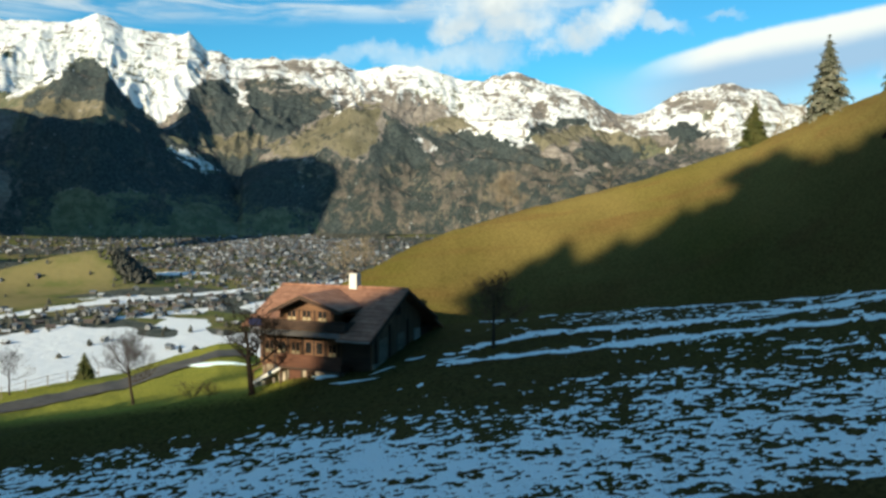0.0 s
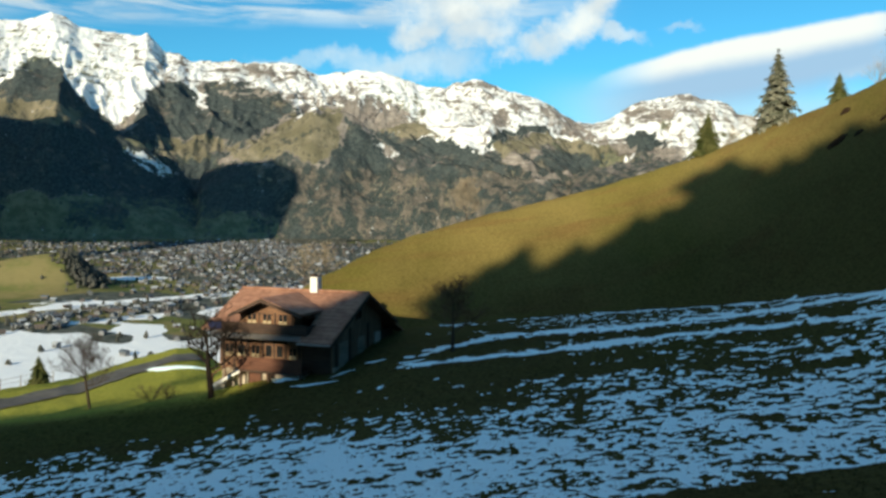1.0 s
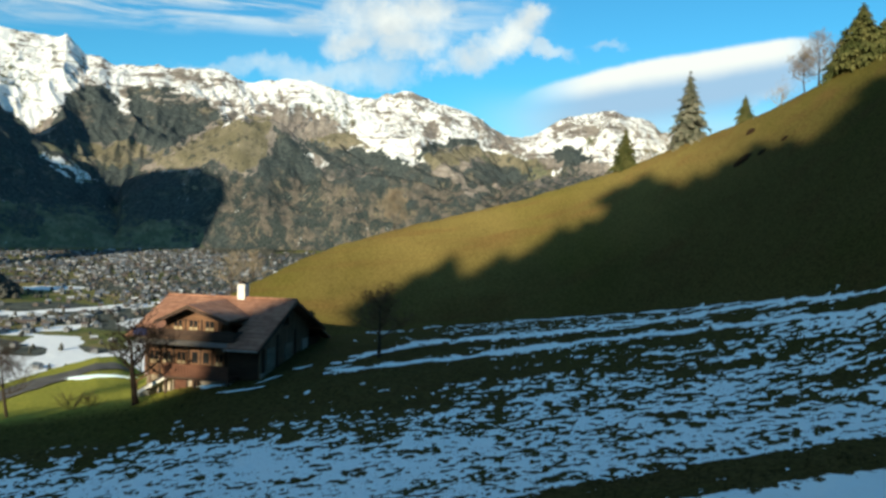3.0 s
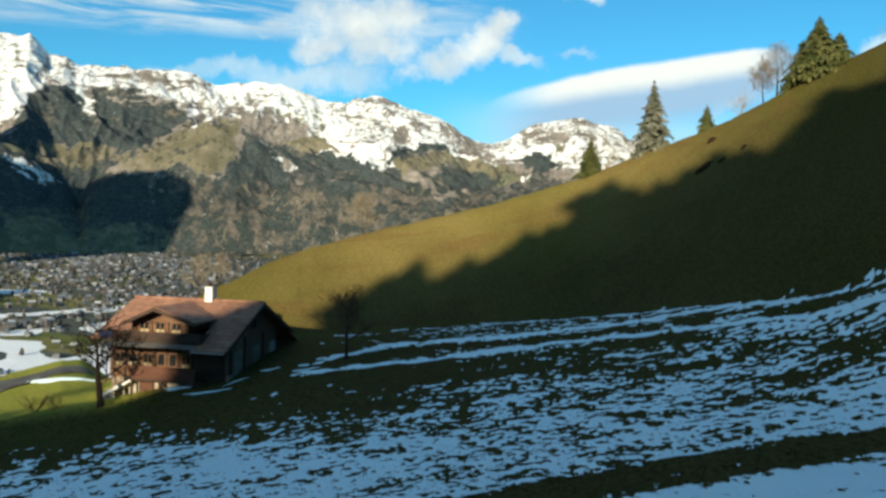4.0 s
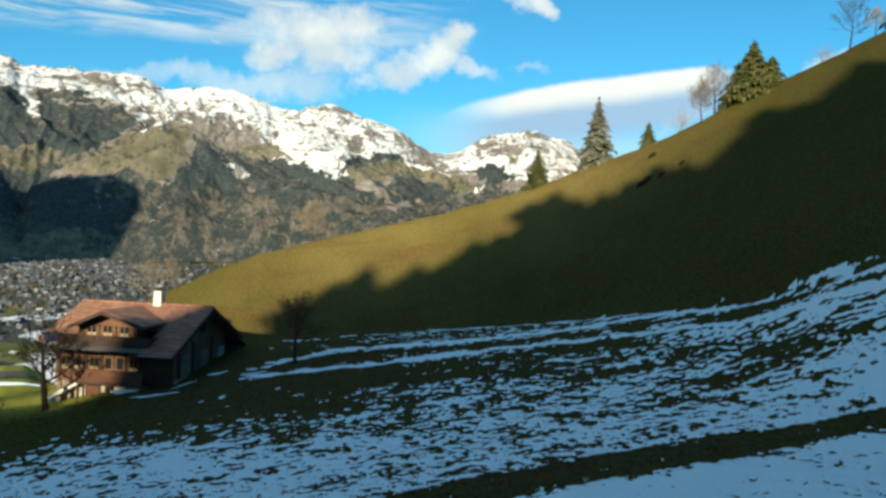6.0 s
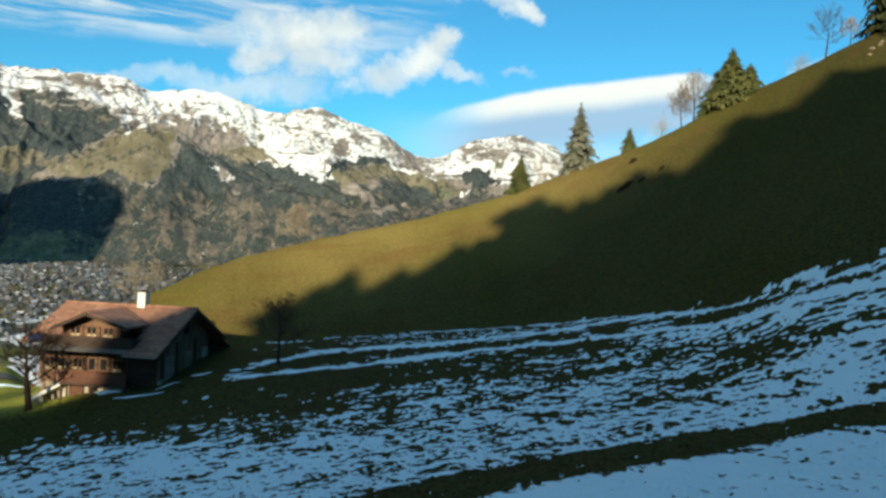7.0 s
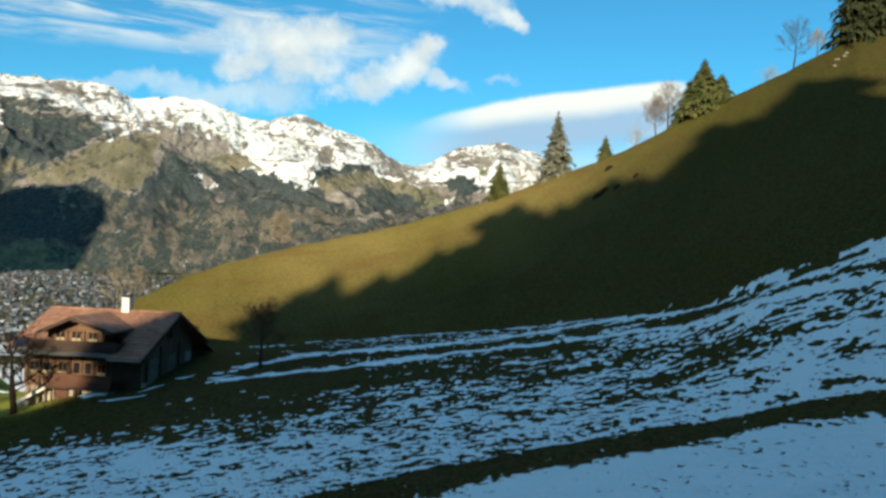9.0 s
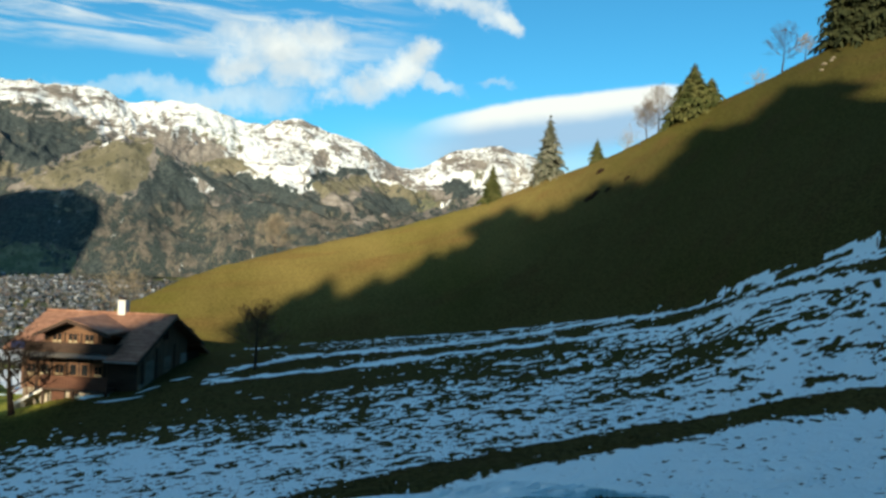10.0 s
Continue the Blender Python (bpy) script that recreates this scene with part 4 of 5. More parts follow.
# ---- the chalet ----
def window(parent, x, y, z, w, h, lit=True, side=False):
    """A window on the front wall, or on the gable wall where side is set."""
    def turn(bm):
        if side:
            bmesh.ops.rotate(bm, cent=(0, 0, 0), matrix=Matrix.Rotation(math.pi / 2, 3, "Z"), verts=bm.verts)
        bmesh.ops.translate(bm, vec=(x, y, z), verts=bm.verts)
        return bm
    f = 0.07
    bm = bmesh.new()
    for a in ((-w / 2, -w / 2 + f, 0, h), (w / 2 - f, w / 2, 0, h), (-w / 2, w / 2, 0, f), (-w / 2, w / 2, h - f, h), (-f / 2, f / 2, 0, h)):
        add_box(bm, a[0], a[1], -0.07, 0.05, a[2], a[3])
    # windows on the shaded side get darker frames for their shade
    win = part("window", turn(bm), timber if lit else timber_dark, parent, "wood-framed window")
    part("pane", turn(box(-w / 2 + 0.03, w / 2 - 0.03, -0.02, 0.0, 0.03, h - 0.03)), glass_mat, win)
    if lit:
        part("curtain", turn(box(-w / 2 + 0.06, w / 2 - 0.06, -0.045, -0.025, 0.06, h * 0.36)), curtain, win, "pale drawn half curtain")
    part("sill", turn(box(-w / 2 - 0.06, w / 2 + 0.06, -0.16, 0.0, -0.06, 0.0)), timber, win)


def chalet():
    h = thing("chalet", pose(-3.01, 60.88, -5.15, 0, 0, -21.8), "large brown timber chalet with tiled gable roofs and two balconies", "house")
    # stone ground floor and timber storeys
    part("ground_floor", box(-10.1, -1.0, -4.1, 4.3, -7.6, -5.55, bevel=0.03), stone_mat, h, "rubble stone ground floor")
    part("wall", box(-10.2, -0.98, -4.2, 4.2, -5.55, -2.4), timber, h, "orange-brown timber boarding")
    part("gable_wall", box(-0.98, -0.88, -4.22, 4.2, -5.55, -2.5), gable_mat, h, "brown weathered gable boarding")
    # thin dark skin stands in for the shade beside the balconies
    part("shaded_wall", box(-3.3, -0.98, -4.24, -4.2, -5.55, -2.6), timber_dark, h, "boarded wall beside the balconies, coloured dark for its shade")
    # gable wall on the right, with the attic above the eaves
    for x0, x1 in ((-1.12, -0.9), (-10.2, -9.98)):
        bm = bmesh.new()
        a = [bm.verts.new((x0, y, z)) for y, z in ((-4.2, -2.5), (4.2, -2.5), (4.2, -2.3), (0, -0.28), (-4.2, -2.3))]
        b = [bm.verts.new((x1, v.co.y, v.co.z)) for v in a]
        bm.faces.new(a), bm.faces.new(b[::-1])
        for i in range(5):
            bm.faces.new((a[i], b[i], b[(i + 1) % 5], a[(i + 1) % 5]))
        part("gable_wall", bm, gable_mat, h, "brown weathered gable boarding")
    # main roof, with thickness
    k = 0.48
    def on(y):
        return -abs(y) * k
    for name, x0, x1, y0, y1 in (("roof", -11.0, 0.0, 0.0, 5.6), ("roof", -11.0, -8.5, -5.3, 0.0), ("roof", -2.6, 0.0, -6.2, 0.0), ("roof", -8.5, -2.6, -3.4, 0.0)):
        r = part(name, add_slab(bmesh.new(), [(x0, y0, on(y0)), (x1, y0, on(y0)), (x1, y1, on(y1)), (x0, y1, on(y1))], 0.16), tile_mat, h, "worn red-brown clay tile slope")
        n = max(3, int(abs(y1 - y0) / 0.42))
        for i in range(n):
            ya = y0 + (y1 - y0) * i / n
            yb = ya + (y1 - y0) / n
            lo, hi = (ya, yb) if y0 < 0 else (yb, ya)
            q = [(x0 + 0.03, lo, on(lo) + 0.034), (x1 - 0.03, lo, on(lo) + 0.034), (x1 - 0.03, hi, on(hi) + 0.012), (x0 + 0.03, hi, on(hi) + 0.012)]
            part("tile_course", add_slab(bmesh.new(), q if y0 < 0 else q[::-1], 0.02), tile_mat, r)
    part("ridge_cap", box(-11.0, 0.0, -0.14, 0.14, -0.05, 0.09, bevel=0.04), tile_mat, h)
    for y0, y1, x in ((-6.2, 0.0, 0.0), (0.0, 5.6, 0.0), (-5.3, 0.0, -11.0), (0.0, 5.6, -11.0)):
        part("verge_board", add_slab(bmesh.new(), [(x - 0.05, y0, on(y0) - 0.1), (x + 0.05, y0, on(y0) - 0.1), (x + 0.05, y1, on(y1) - 0.1), (x - 0.05, y1, on(y1) - 0.1)], 0.2), timber_dark, h)
    part("gutter", box(-2.6, 0.0, -6.36, -6.22, -3.16, -3.02, bevel=0.04), zinc, h)
    # a lower lean-to roof behind
    part("lean_to_roof", add_slab(bmesh.new(), [(-10.4, 5.3, -2.72), (-0.25, 5.3, -2.72), (-0.25, 7.5, -3.75), (-10.4, 7.5, -3.75)][::-1], -0.14), tile_mat, h, "brown tiled lean-to roof behind the house")
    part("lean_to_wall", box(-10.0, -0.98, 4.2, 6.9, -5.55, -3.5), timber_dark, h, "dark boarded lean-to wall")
    for x in np.arange(-2.4, 0.0, 0.8):
        part("rafter_end", box(x - 0.06, x + 0.06, -6.0, -4.2, -3.24, -3.08), timber_dark, h)
    # cross gable over the middle of the front
    cx, ap = -5.8, -0.15
    for sgn, hw, ev in ((-1, 2.65, -1.36), (1, 3.25, -1.15)):
        back_ap, back_ev = ap / k, ev / k
        quad = [(cx + sgn * hw, -5.7, ev), (cx, -5.7, ap), (cx, back_ap, ap), (cx + sgn * hw, back_ev, ev)]
        r = part("dormer_roof", add_slab(bmesh.new(), quad if sgn < 0 else quad[::-1], 0.14), tile_mat, h, "sunlit red tile slope of the cross gable")
        for i in range(7):
            f0, f1 = i / 7, (i + 1) / 7
            yb0, yb1 = back_ev + (back_ap - back_ev) * f0, back_ev + (back_ap - back_ev) * f1
            x0, x1, z0, z1 = cx + sgn * hw * (1 - f0), cx + sgn * hw * (1 - f1), ev + (ap - ev) * f0, ev + (ap - ev) * f1
            q = [(x0, -5.7, z0 + 0.03), (x1, -5.7, z1 + 0.015), (x1, yb1, z1 + 0.015), (x0, yb0, z0 + 0.03)]
            part("tile_course", add_slab(bmesh.new(), q if sgn < 0 else q[::-1], 0.02), tile_mat, r)
        bm = bmesh.new()
        a, b = Vector((cx + sgn * hw, -5.74, ev - 0.02)), Vector((cx, -5.74, ap - 0.02))
        vs = [bm.verts.new(p) for p in (a, b, b - Vector((0, 0, 0.26)), a - Vector((0, 0, 0.26)))]
        ws = [bm.verts.new(v.co + Vector((0, 0.06, 0))) for v in vs]
        bm.faces.new(vs), bm.faces.new(ws[::-1])
        for i in range(4):
            bm.faces.new((vs[i], ws[i], ws[(i + 1) % 4], vs[(i + 1) % 4]))
        part("verge_board", bm, timber_dark, h)
    bm = bmesh.new()
    outline = ((-2.4, -2.5), (2.1, -2.5), (2.1, -1.1), (0, -0.42), (-2.4, -1.4))
    a = [bm.verts.new((cx + x, -4.6, z)) for x, z in outline]
    b = [bm.verts.new((cx + x, -4.4, z)) for x, z in outline]
    bm.faces.new(a), bm.faces.new(b[::-1])
    for i in range(5):
        bm.faces.new((a[i], b[i], b[(i + 1) % 5], a[(i + 1) % 5]))
    part("dormer_wall", bm, timber, h, "sunlit timber gable boarding")
    for x in (-2.2, 2.0):
        part("dormer_cheek", box(cx + x - 0.1, cx + x + 0.1, -4.4, -2.6, -2.4, -1.45), timber, h)
    for x in (-1.35, -0.1, 1.2):
        window(h, cx + x, -4.6, -2.15, 0.8, 0.85)
    for x in (-0.75, 0.55, 1.95):
        part("post", box(cx + x - 0.05, cx + x + 0.05, -4.68, -4.6, -2.5, -1.3), timber_dark, h)
    # upper balcony on the front
    # parapet coloured dark to stand in for shade under the eave
    bal = part("upper_balcony", box(-10.1, -2.2, -5.7, -4.2, -2.62, -2.48), timber_dark, h, "upper balcony with a boarded parapet coloured dark for the eave's shade")
    for i in range(34):
        x = -10.1 + i * 0.232
        part("board", box(x, x + 0.212, -5.7, -5.65, -2.5, -1.98), timber_dark, bal)
    part("handrail", box(-10.15, -2.15, -5.75, -5.62, -1.98, -1.91, bevel=0.015), timber_dark, bal)
    part("side_board", box(-10.13, -10.08, -5.65, -4.2, -2.5, -1.98), timber_dark, bal)
    part("side_board", box(-2.22, -2.17, -5.65, -4.2, -2.5, -1.98), timber_dark, bal)
    part("flashing", add_slab(bmesh.new(), [(-9.9, -6.2, -2.92), (-2.4, -6.2, -2.92), (-2.4, -5.5, -2.68), (-9.9, -5.5, -2.68)], 0.05), zinc, h, "grey metal canopy strip below the balcony")
    part("blanket", box(-10.05, -9.0, -5.76, -5.71, -2.46, -1.96), blue_mat, bal, "blue cloth hung over the parapet")
    # middle storey: posts, windows and doors
    for x in (-9.85, -8.9, -7.75, -6.5, -5.55, -4.6, -3.5):
        part("post", box(x - 0.09, x + 0.09, -4.28, -4.2, -5.5, -2.7), timber_dark, h)
    for x in (-9.35, -8.3, -7.1):
        window(h, x, -4.2, -4.75, 0.8, 1.05)
    for x in (-6.0, -5.1):
        d = part("door", box(x - 0.36, x + 0.36, -4.26, -4.2, -5.5, -3.5), timber, h, "orange wooden balcony door")
        part("pane", box(x - 0.24, x + 0.24, -4.275, -4.262, -4.5, -3.7), glass_mat, d)
    window(h, -4.05, -4.2, -4.7, 0.7, 0.95)
    # lower balcony and its stair
    low = part("lower_balcony", box(-7.6, -2.5, -5.7, -4.2, -5.42, -5.26), timber_dark, h, "lower balcony with a reddish boarded parapet")
    for i in range(21):
        x = -7.6 + i * 0.2425
        part("board", box(x, x + 0.225, -5.7, -5.65, -5.3, -4.42), timber_red, low)
    part("handrail", box(-7.65, -2.45, -5.75, -5.61, -4.42, -4.34, bevel=0.015), timber_red, low)
    for x in (-7.5, -5.2, -2.65):
        part("prop", box(x - 0.08, x + 0.08, -5.62, -5.46, -7.3, -5.42), timber_dark, low)
    stair = part("stair", add_slab(bmesh.new(), [(-9.9, -5.65, -6.6), (-7.6, -5.65, -5.28), (-7.6, -4.6, -5.28), (-9.9, -4.6, -6.6)], 0.24), plaster, h, "outside stair with a pale rendered flank")
    for i in range(9):
        f = i / 9
        part("tread", box(-9.85 + 2.25 * f, -9.55 + 2.25 * f, -5.62, -4.63, -6.5 + 1.29 * f, -6.45 + 1.29 * f), timber, stair)
    for f in (0.04, 0.5, 0.96):
        part("baluster", box(-9.9 + 2.3 * f - 0.03, -9.9 + 2.3 * f + 0.03, -5.64, -5.58, -6.6 + 1.32 * f, -5.8 + 1.32 * f), timber_red, stair)
    part("stair_rail", add_slab(bmesh.new(), [(-9.9, -5.66, -5.78), (-7.6, -5.66, -4.46), (-7.6, -5.56, -4.46), (-9.9, -5.56, -5.78)], 0.1), timber_red, stair, "reddish wooden stair rail")
    # base storey in pale rubble, set out under the balcony
    base = part("base_wall", box(-8.6, -2.7, -4.95, -4.22, -7.6, -5.44), pale_stone, h, "pale rubble stone base wall under the balcony")
    d = part("cellar_door", box(-7.1, -6.2, -5.02, -4.95, -7.3, -5.6), timber_red, base, "dark red plank cellar door")
    part("door_frame", box(-7.22, -7.1, -5.05, -4.95, -7.3, -5.5), timber_dark, d)
    part("door_frame", box(-6.2, -6.08, -5.05, -4.95, -7.3, -5.5), timber_dark, d)
    window(h, -5.4, -4.95, -6.1, 0.7, 0.5)
    part("stringer_wall", box(-9.9, -8.9, -5.5, -4.4, -7.6, -6.5), pale_stone, h, "rubble stone plinth by the stair")
    # shaded gable side: doors, window and a pale panel
    for y, w in ((-2.6, 1.3), (0.4, 1.1)):
        part("barn_door", box(-0.9, -0.82, y - w / 2, y + w / 2, -5.6, -3.4), simple_grey, h, "grey weathered barn door")
    part("barn_door", box(-0.9, -0.78, 2.8, 3.8, -5.0, -3.4), pale_board, h, "pale grey shutter")
    part("plinth", box(-0.9, -0.74, -4.2, 4.2, -7.0, -5.0, bevel=0.03), pale_stone, h, "rubble stone plinth of the gable wall")
    for y in (-3.7, -1.5, 1.6):
        part("post", box(-0.92, -0.8, y - 0.09, y + 0.09, -5.6, -2.5), timber_dark, h)
    window(h, -0.9, 0.0, -2.0, 0.9, 0.9, lit=False, side=True)
    # chimney
    ch = part("chimney", box(-4.84, -4.2, -0.36, 0.36, -0.6, 1.04, bevel=0.03), plaster, h, "white rendered chimney")
    part("chimney_cap", box(-4.8, -4.5, -0.3, 0.3, 1.04, 1.26, bevel=0.03), timber_dark, ch, "dark cowl")
    part("chimney_cap", box(-4.32, -4.24, -0.2, 0.2, 1.04, 1.14), timber_dark, ch, "dark cowl")


pale_stone = simple("pale_rubble", (0.30, 0.25, 0.19), (0.56, 0.49, 0.40), 3.5, 0.9, relief=0.04)
pale_board = simple("pale_boards", (0.42, 0.37, 0.31), (0.58, 0.53, 0.46), 3.0, 0.85, stretch=(4.0, 4.0, 0.4), relief=0.01)
simple_grey = simple("grey_boards", (0.22, 0.175, 0.13), (0.38, 0.31, 0.24), 3.0, 0.85, stretch=(0.4, 0.4, 4.0), relief=0.01)
chalet()


# ---- trees ----
def limb_mesh(bm, rng, p, d, length, radius, depth, spread, rise, twigs, least=0.009):
    """Grow a limb in short bends and let it fork."""
    steps = 3 if depth > 1 else 2
    for i in range(steps):
        d = (d + Vector((rng.uniform(-1, 1), rng.uniform(-1, 1), rng.uniform(-0.6, 1) * rise)) * 0.22).normalized()
        q = p + d * (length / steps)
        r2 = max(radius * (1 - 0.28 * (i + 1) / steps), least)
        add_tube(bm, p, q, radius * (1 - 0.28 * i / steps), r2, 5 if radius > 0.05 else 3)
        p = q
        if depth > 0 and (i > 0 or depth > 2):
            for _ in range(twigs):
                side = Vector((rng.uniform(-1, 1), rng.uniform(-1, 1), rng.uniform(-0.2, 0.9))).normalized()
                limb_mesh(bm, rng, p, (d * (1 - spread) + side * spread).normalized(), length * rng.uniform(0.5, 0.75), r2 * rng.uniform(0.45, 0.65), depth - 1, spread, rise, twigs, least)


def bare_tree(name, x, y, height, seed, label, mat_twig, mat_trunk=None, lean=0.0, depth=3, spread=0.62, girth=0.028, trunk_part=0.32, twigs=2, group="", least=0.009):
    rng = random.Random(seed)
    t = thing(name, pose(x, y, ground_at(x, y) - 0.08, 0, lean, 0), label, "tree", group)
    bm = bmesh.new()
    r = height * girth
    fork = Vector((rng.uniform(-0.03, 0.03) * height, rng.uniform(-0.03, 0.03) * height, height * trunk_part))
    add_tube(bm, (0, 0, -0.2), (0, 0, 0.25), r * 1.5, r * 1.08, 8)
    add_tube(bm, (0, 0, 0.25), fork, r * 1.08, r * 0.85, 8)
    top = Vector((fork.x * 1.6, fork.y * 1.6, height * 0.72))
    add_tube(bm, fork, top, r * 0.82, r * 0.3, 7)
    part("trunk", bm, mat_trunk or bark, t)
    bm = bmesh.new()
    n = 9
    for i in range(n):
        f = i / (n - 1)
        p = fork.lerp(top, f * 0.97)
        w = i * 2.4 + rng.uniform(-0.4, 0.4)
        d = Vector((math.cos(w), math.sin(w), 0.35 + 0.8 * f)).normalized()
        limb_mesh(bm, rng, p, d, height * (0.30 - 0.10 * f), r * (0.42 - 0.2 * f), depth, spread, 1.0, twigs, least)
    part("crown", bm, mat_twig, t)
    return t


def spruce_parts(t, height, width, seed, mat, dense=1.0, bare=0.06):
    rng = random.Random(seed)
    bm = bmesh.new()
    add_tube(bm, (0, 0, -0.3), (0, 0, height * 0.5), height * 0.02, height * 0.012, 7)
    add_tube(bm, (0, 0, height * 0.5), (0, 0, height * 0.985), height * 0.012, height * 0.002, 6)
    part("trunk", bm, bark, t)
    verts, faces = [], []

    def leaf(p, d, length, w, drop):
        side = Vector((-d.y, d.x, 0)).normalized() * w
        k = len(verts)
        mid = p + d * length * 0.5 + Vector((0, 0, -drop * 0.25))
        tip = p + d * length + Vector((0, 0, -drop))
        verts.extend([p, mid + side, mid - side + Vector((0, 0, -0.3 * w)), tip, mid + Vector((0, 0, w * 0.55))])
        faces.extend([(k, k + 4, k + 1), (k, k + 2, k + 4), (k + 1, k + 4, k + 3), (k + 4, k + 2, k + 3), (k, k + 1, k + 2), (k + 1, k + 3, k + 2)])

    tiers = int(30 * dense)
    for i in range(tiers):
        f = (i + rng.uniform(-0.3, 0.3)) / tiers
        f = min(max(f, 0), 0.99)
        z = height * (bare + (1 - bare) * f)
        reach = width * ((1 - f) ** 0.82) * rng.uniform(0.82, 1.12) + 0.02 * height * (1 - f)
        n = max(4, int((6 + 10 * (1 - f)) * dense))
        off = rng.uniform(0, 6.28)
        for j in range(n):
            if rng.random() < 0.12:
                continue
            w = off + 2 * math.pi * j / n + rng.uniform(-0.25, 0.25)
            d = Vector((math.cos(w), math.sin(w), rng.uniform(-0.25, 0.12) + 0.35 * f)).normalized()
            rj = reach * rng.uniform(0.55, 1.2)
            drop = rj * rng.uniform(0.18, 0.45)
            start = Vector((0, 0, z))
            leaf(start + d * rj * 0.05, d, rj, rj * 0.075 + 0.04, drop)
            for q in range(5):
                g = 0.3 + 0.15 * q + rng.uniform(-0.06, 0.06)
                p = start + d * rj * g + Vector((0, 0, -drop * g * g))
                for sgn in (-1, 1):
                    e = (d + Vector((-d.y, d.x, 0)) * sgn * rng.uniform(0.6, 1.1)).normalized()
                    leaf(p, e, rj * (0.40 - 0.055 * q) * rng.uniform(0.6, 1.25), rj * 0.045 + 0.03, rj * rng.uniform(0.08, 0.3))
    # dense inner boughs
    core = 11
    for i in range(9):
        f = i / 9
        z = height * (bare + (1 - bare) * f)
        for j in range(core):
            w = 2 * math.pi * j / core + i * 0.4
            rad = width * ((1 - f) ** 0.9) * 0.4 * rng.uniform(0.75, 1.2)
            verts.append(Vector((rad * math.cos(w), rad * math.sin(w), z + rng.uniform(-0.02, 0.02) * height)))
    k0 = len(verts) - 9 * core
    for i in range(8):
        for j in range(core):
            a, b2 = k0 + i * core + j, k0 + i * core + (j + 1) % core
            faces.append((a, b2, b2 + core, a + core))
    me = bpy.data.meshes.new("crown")
    me.from_pydata([tuple(v) for v in verts], [], faces)
    me.materials.append(mat)
    ob = new("crown", me)
    ob.parent = t


def spruce(x, y, height, width, seed, label, mat=needle, lean=0.0, sink=0.1, group="", dense=1.0):
    t = thing("spruce_tree", pose(x, y, ground_at(x, y) - sink, 0, lean, seed * 37 % 360), label, "tree", group)
    spruce_parts(t, height, width, seed, mat, dense)
    return t


def spot(bearing, far):
    return far * math.sin(radians(bearing)), far * math.cos(radians(bearing))


spruce(*spot(24.8, 89.0), 8.0, 2.15, 3, "tall spruce with frosted drooping boughs on the crest of the hill", frosted, dense=1.35)
spruce(*spot(20.5, 89.0), 4.7, 1.6, 5, "short broad olive spruce standing on the crest", needle, dense=1.1)
spruce(*spot(28.4, 88.5), 2.9, 1.05, 7, "small dark spruce at the crest beside a tall one", needle)
spruce(*spot(35.3, 87.6), 6.0, 2.7, 11, "broad dark green spruce on the skyline", needle, dense=1.3)
spruce(*spot(34.35, 88.2), 4.5, 2.0, 12, "broad dark green spruce on the skyline", needle, dense=1.1)
spruce(*spot(36.5, 87.4), 3.3, 1.8, 13, "broad dark green spruce on the skyline", needle, dense=1.1)
for i, (b, r, hh) in enumerate(((45.4, 87.4, 11.5), (46.6, 88.6, 12.5), (47.9, 87.6, 12.0), (49.4, 89.0, 13.0), (51.0, 88.0, 12.5), (48.6, 92.0, 13.0))):
    spruce(*spot(b, r), hh, 3.0, 20 + i, "tall dark spruce at the edge of a wood on the hilltop", dark_needle, group="hilltop wood", dense=1.4)

bare_tree("bare_tree", *spot(-21.2, 64.8), 5.5, 31, "small leafless fruit tree on the meadow above the lane", twig_mat, girth=0.02, twigs=3)
bare_tree("bare_tree", *spot(-13.55, 58.6), 6.3, 32, "dark leafless pear tree beside the chalet", shaded_bark, girth=0.034, least=0.02, mat_trunk=shaded_bark)
bare_tree("bare_tree", *spot(3.05, 58.2), 5.4, 33, "dark leafless fruit tree on the snowy meadow", russet_twig, girth=0.024, twigs=3, trunk_part=0.26, least=0.009)
bare_tree("bare_tree", *spot(-28.5, 76.0), 3.9, 34, "slender leafless sapling at the terrace edge", twig_mat, girth=0.018)
bare_tree("bare_tree", *spot(32.85, 88.6), 5.4, 35, "pale leafless birch beside a broad spruce", grey_twig, girth=0.016, trunk_part=0.22, twigs=3, least=0.011)
bare_tree("bare_tree", *spot(32.0, 88.8), 4.4, 36, "pale leafless birch beside a broad spruce", grey_twig, girth=0.016, trunk_part=0.22, twigs=3, least=0.011)
bare_tree("bare_tree", *spot(41.25, 87.0), 5.1, 37, "dark leafless ash on the skyline", twig_mat, girth=0.016, trunk_part=0.3, twigs=2, spread=0.45, least=0.012)
bare_tree("bare_tree", *spot(42.7, 87.6), 2.9, 38, "small pale leafless ash on the skyline", pale_twig, girth=0.018, trunk_part=0.25, least=0.014)
bare_tree("bare_tree", *spot(4.05, 82.5), 4.6, 39, "tawny leafless tree just behind the crest", pale_twig, girth=0.013, trunk_part=0.12, twigs=3, spread=0.74, least=0.014)
bare_tree("bare_tree", *spot(-7.4, 79.0), 4.6, 40, "pale leafless tree behind the chalet", pale_twig, girth=0.018, trunk_part=0.2, twigs=2, least=0.012)
bare_tree("bare_tree", *spot(-5.9, 79.5), 3.4, 41, "pale leafless tree behind the chalet", pale_twig, girth=0.018, trunk_part=0.2, twigs=2, least=0.012)


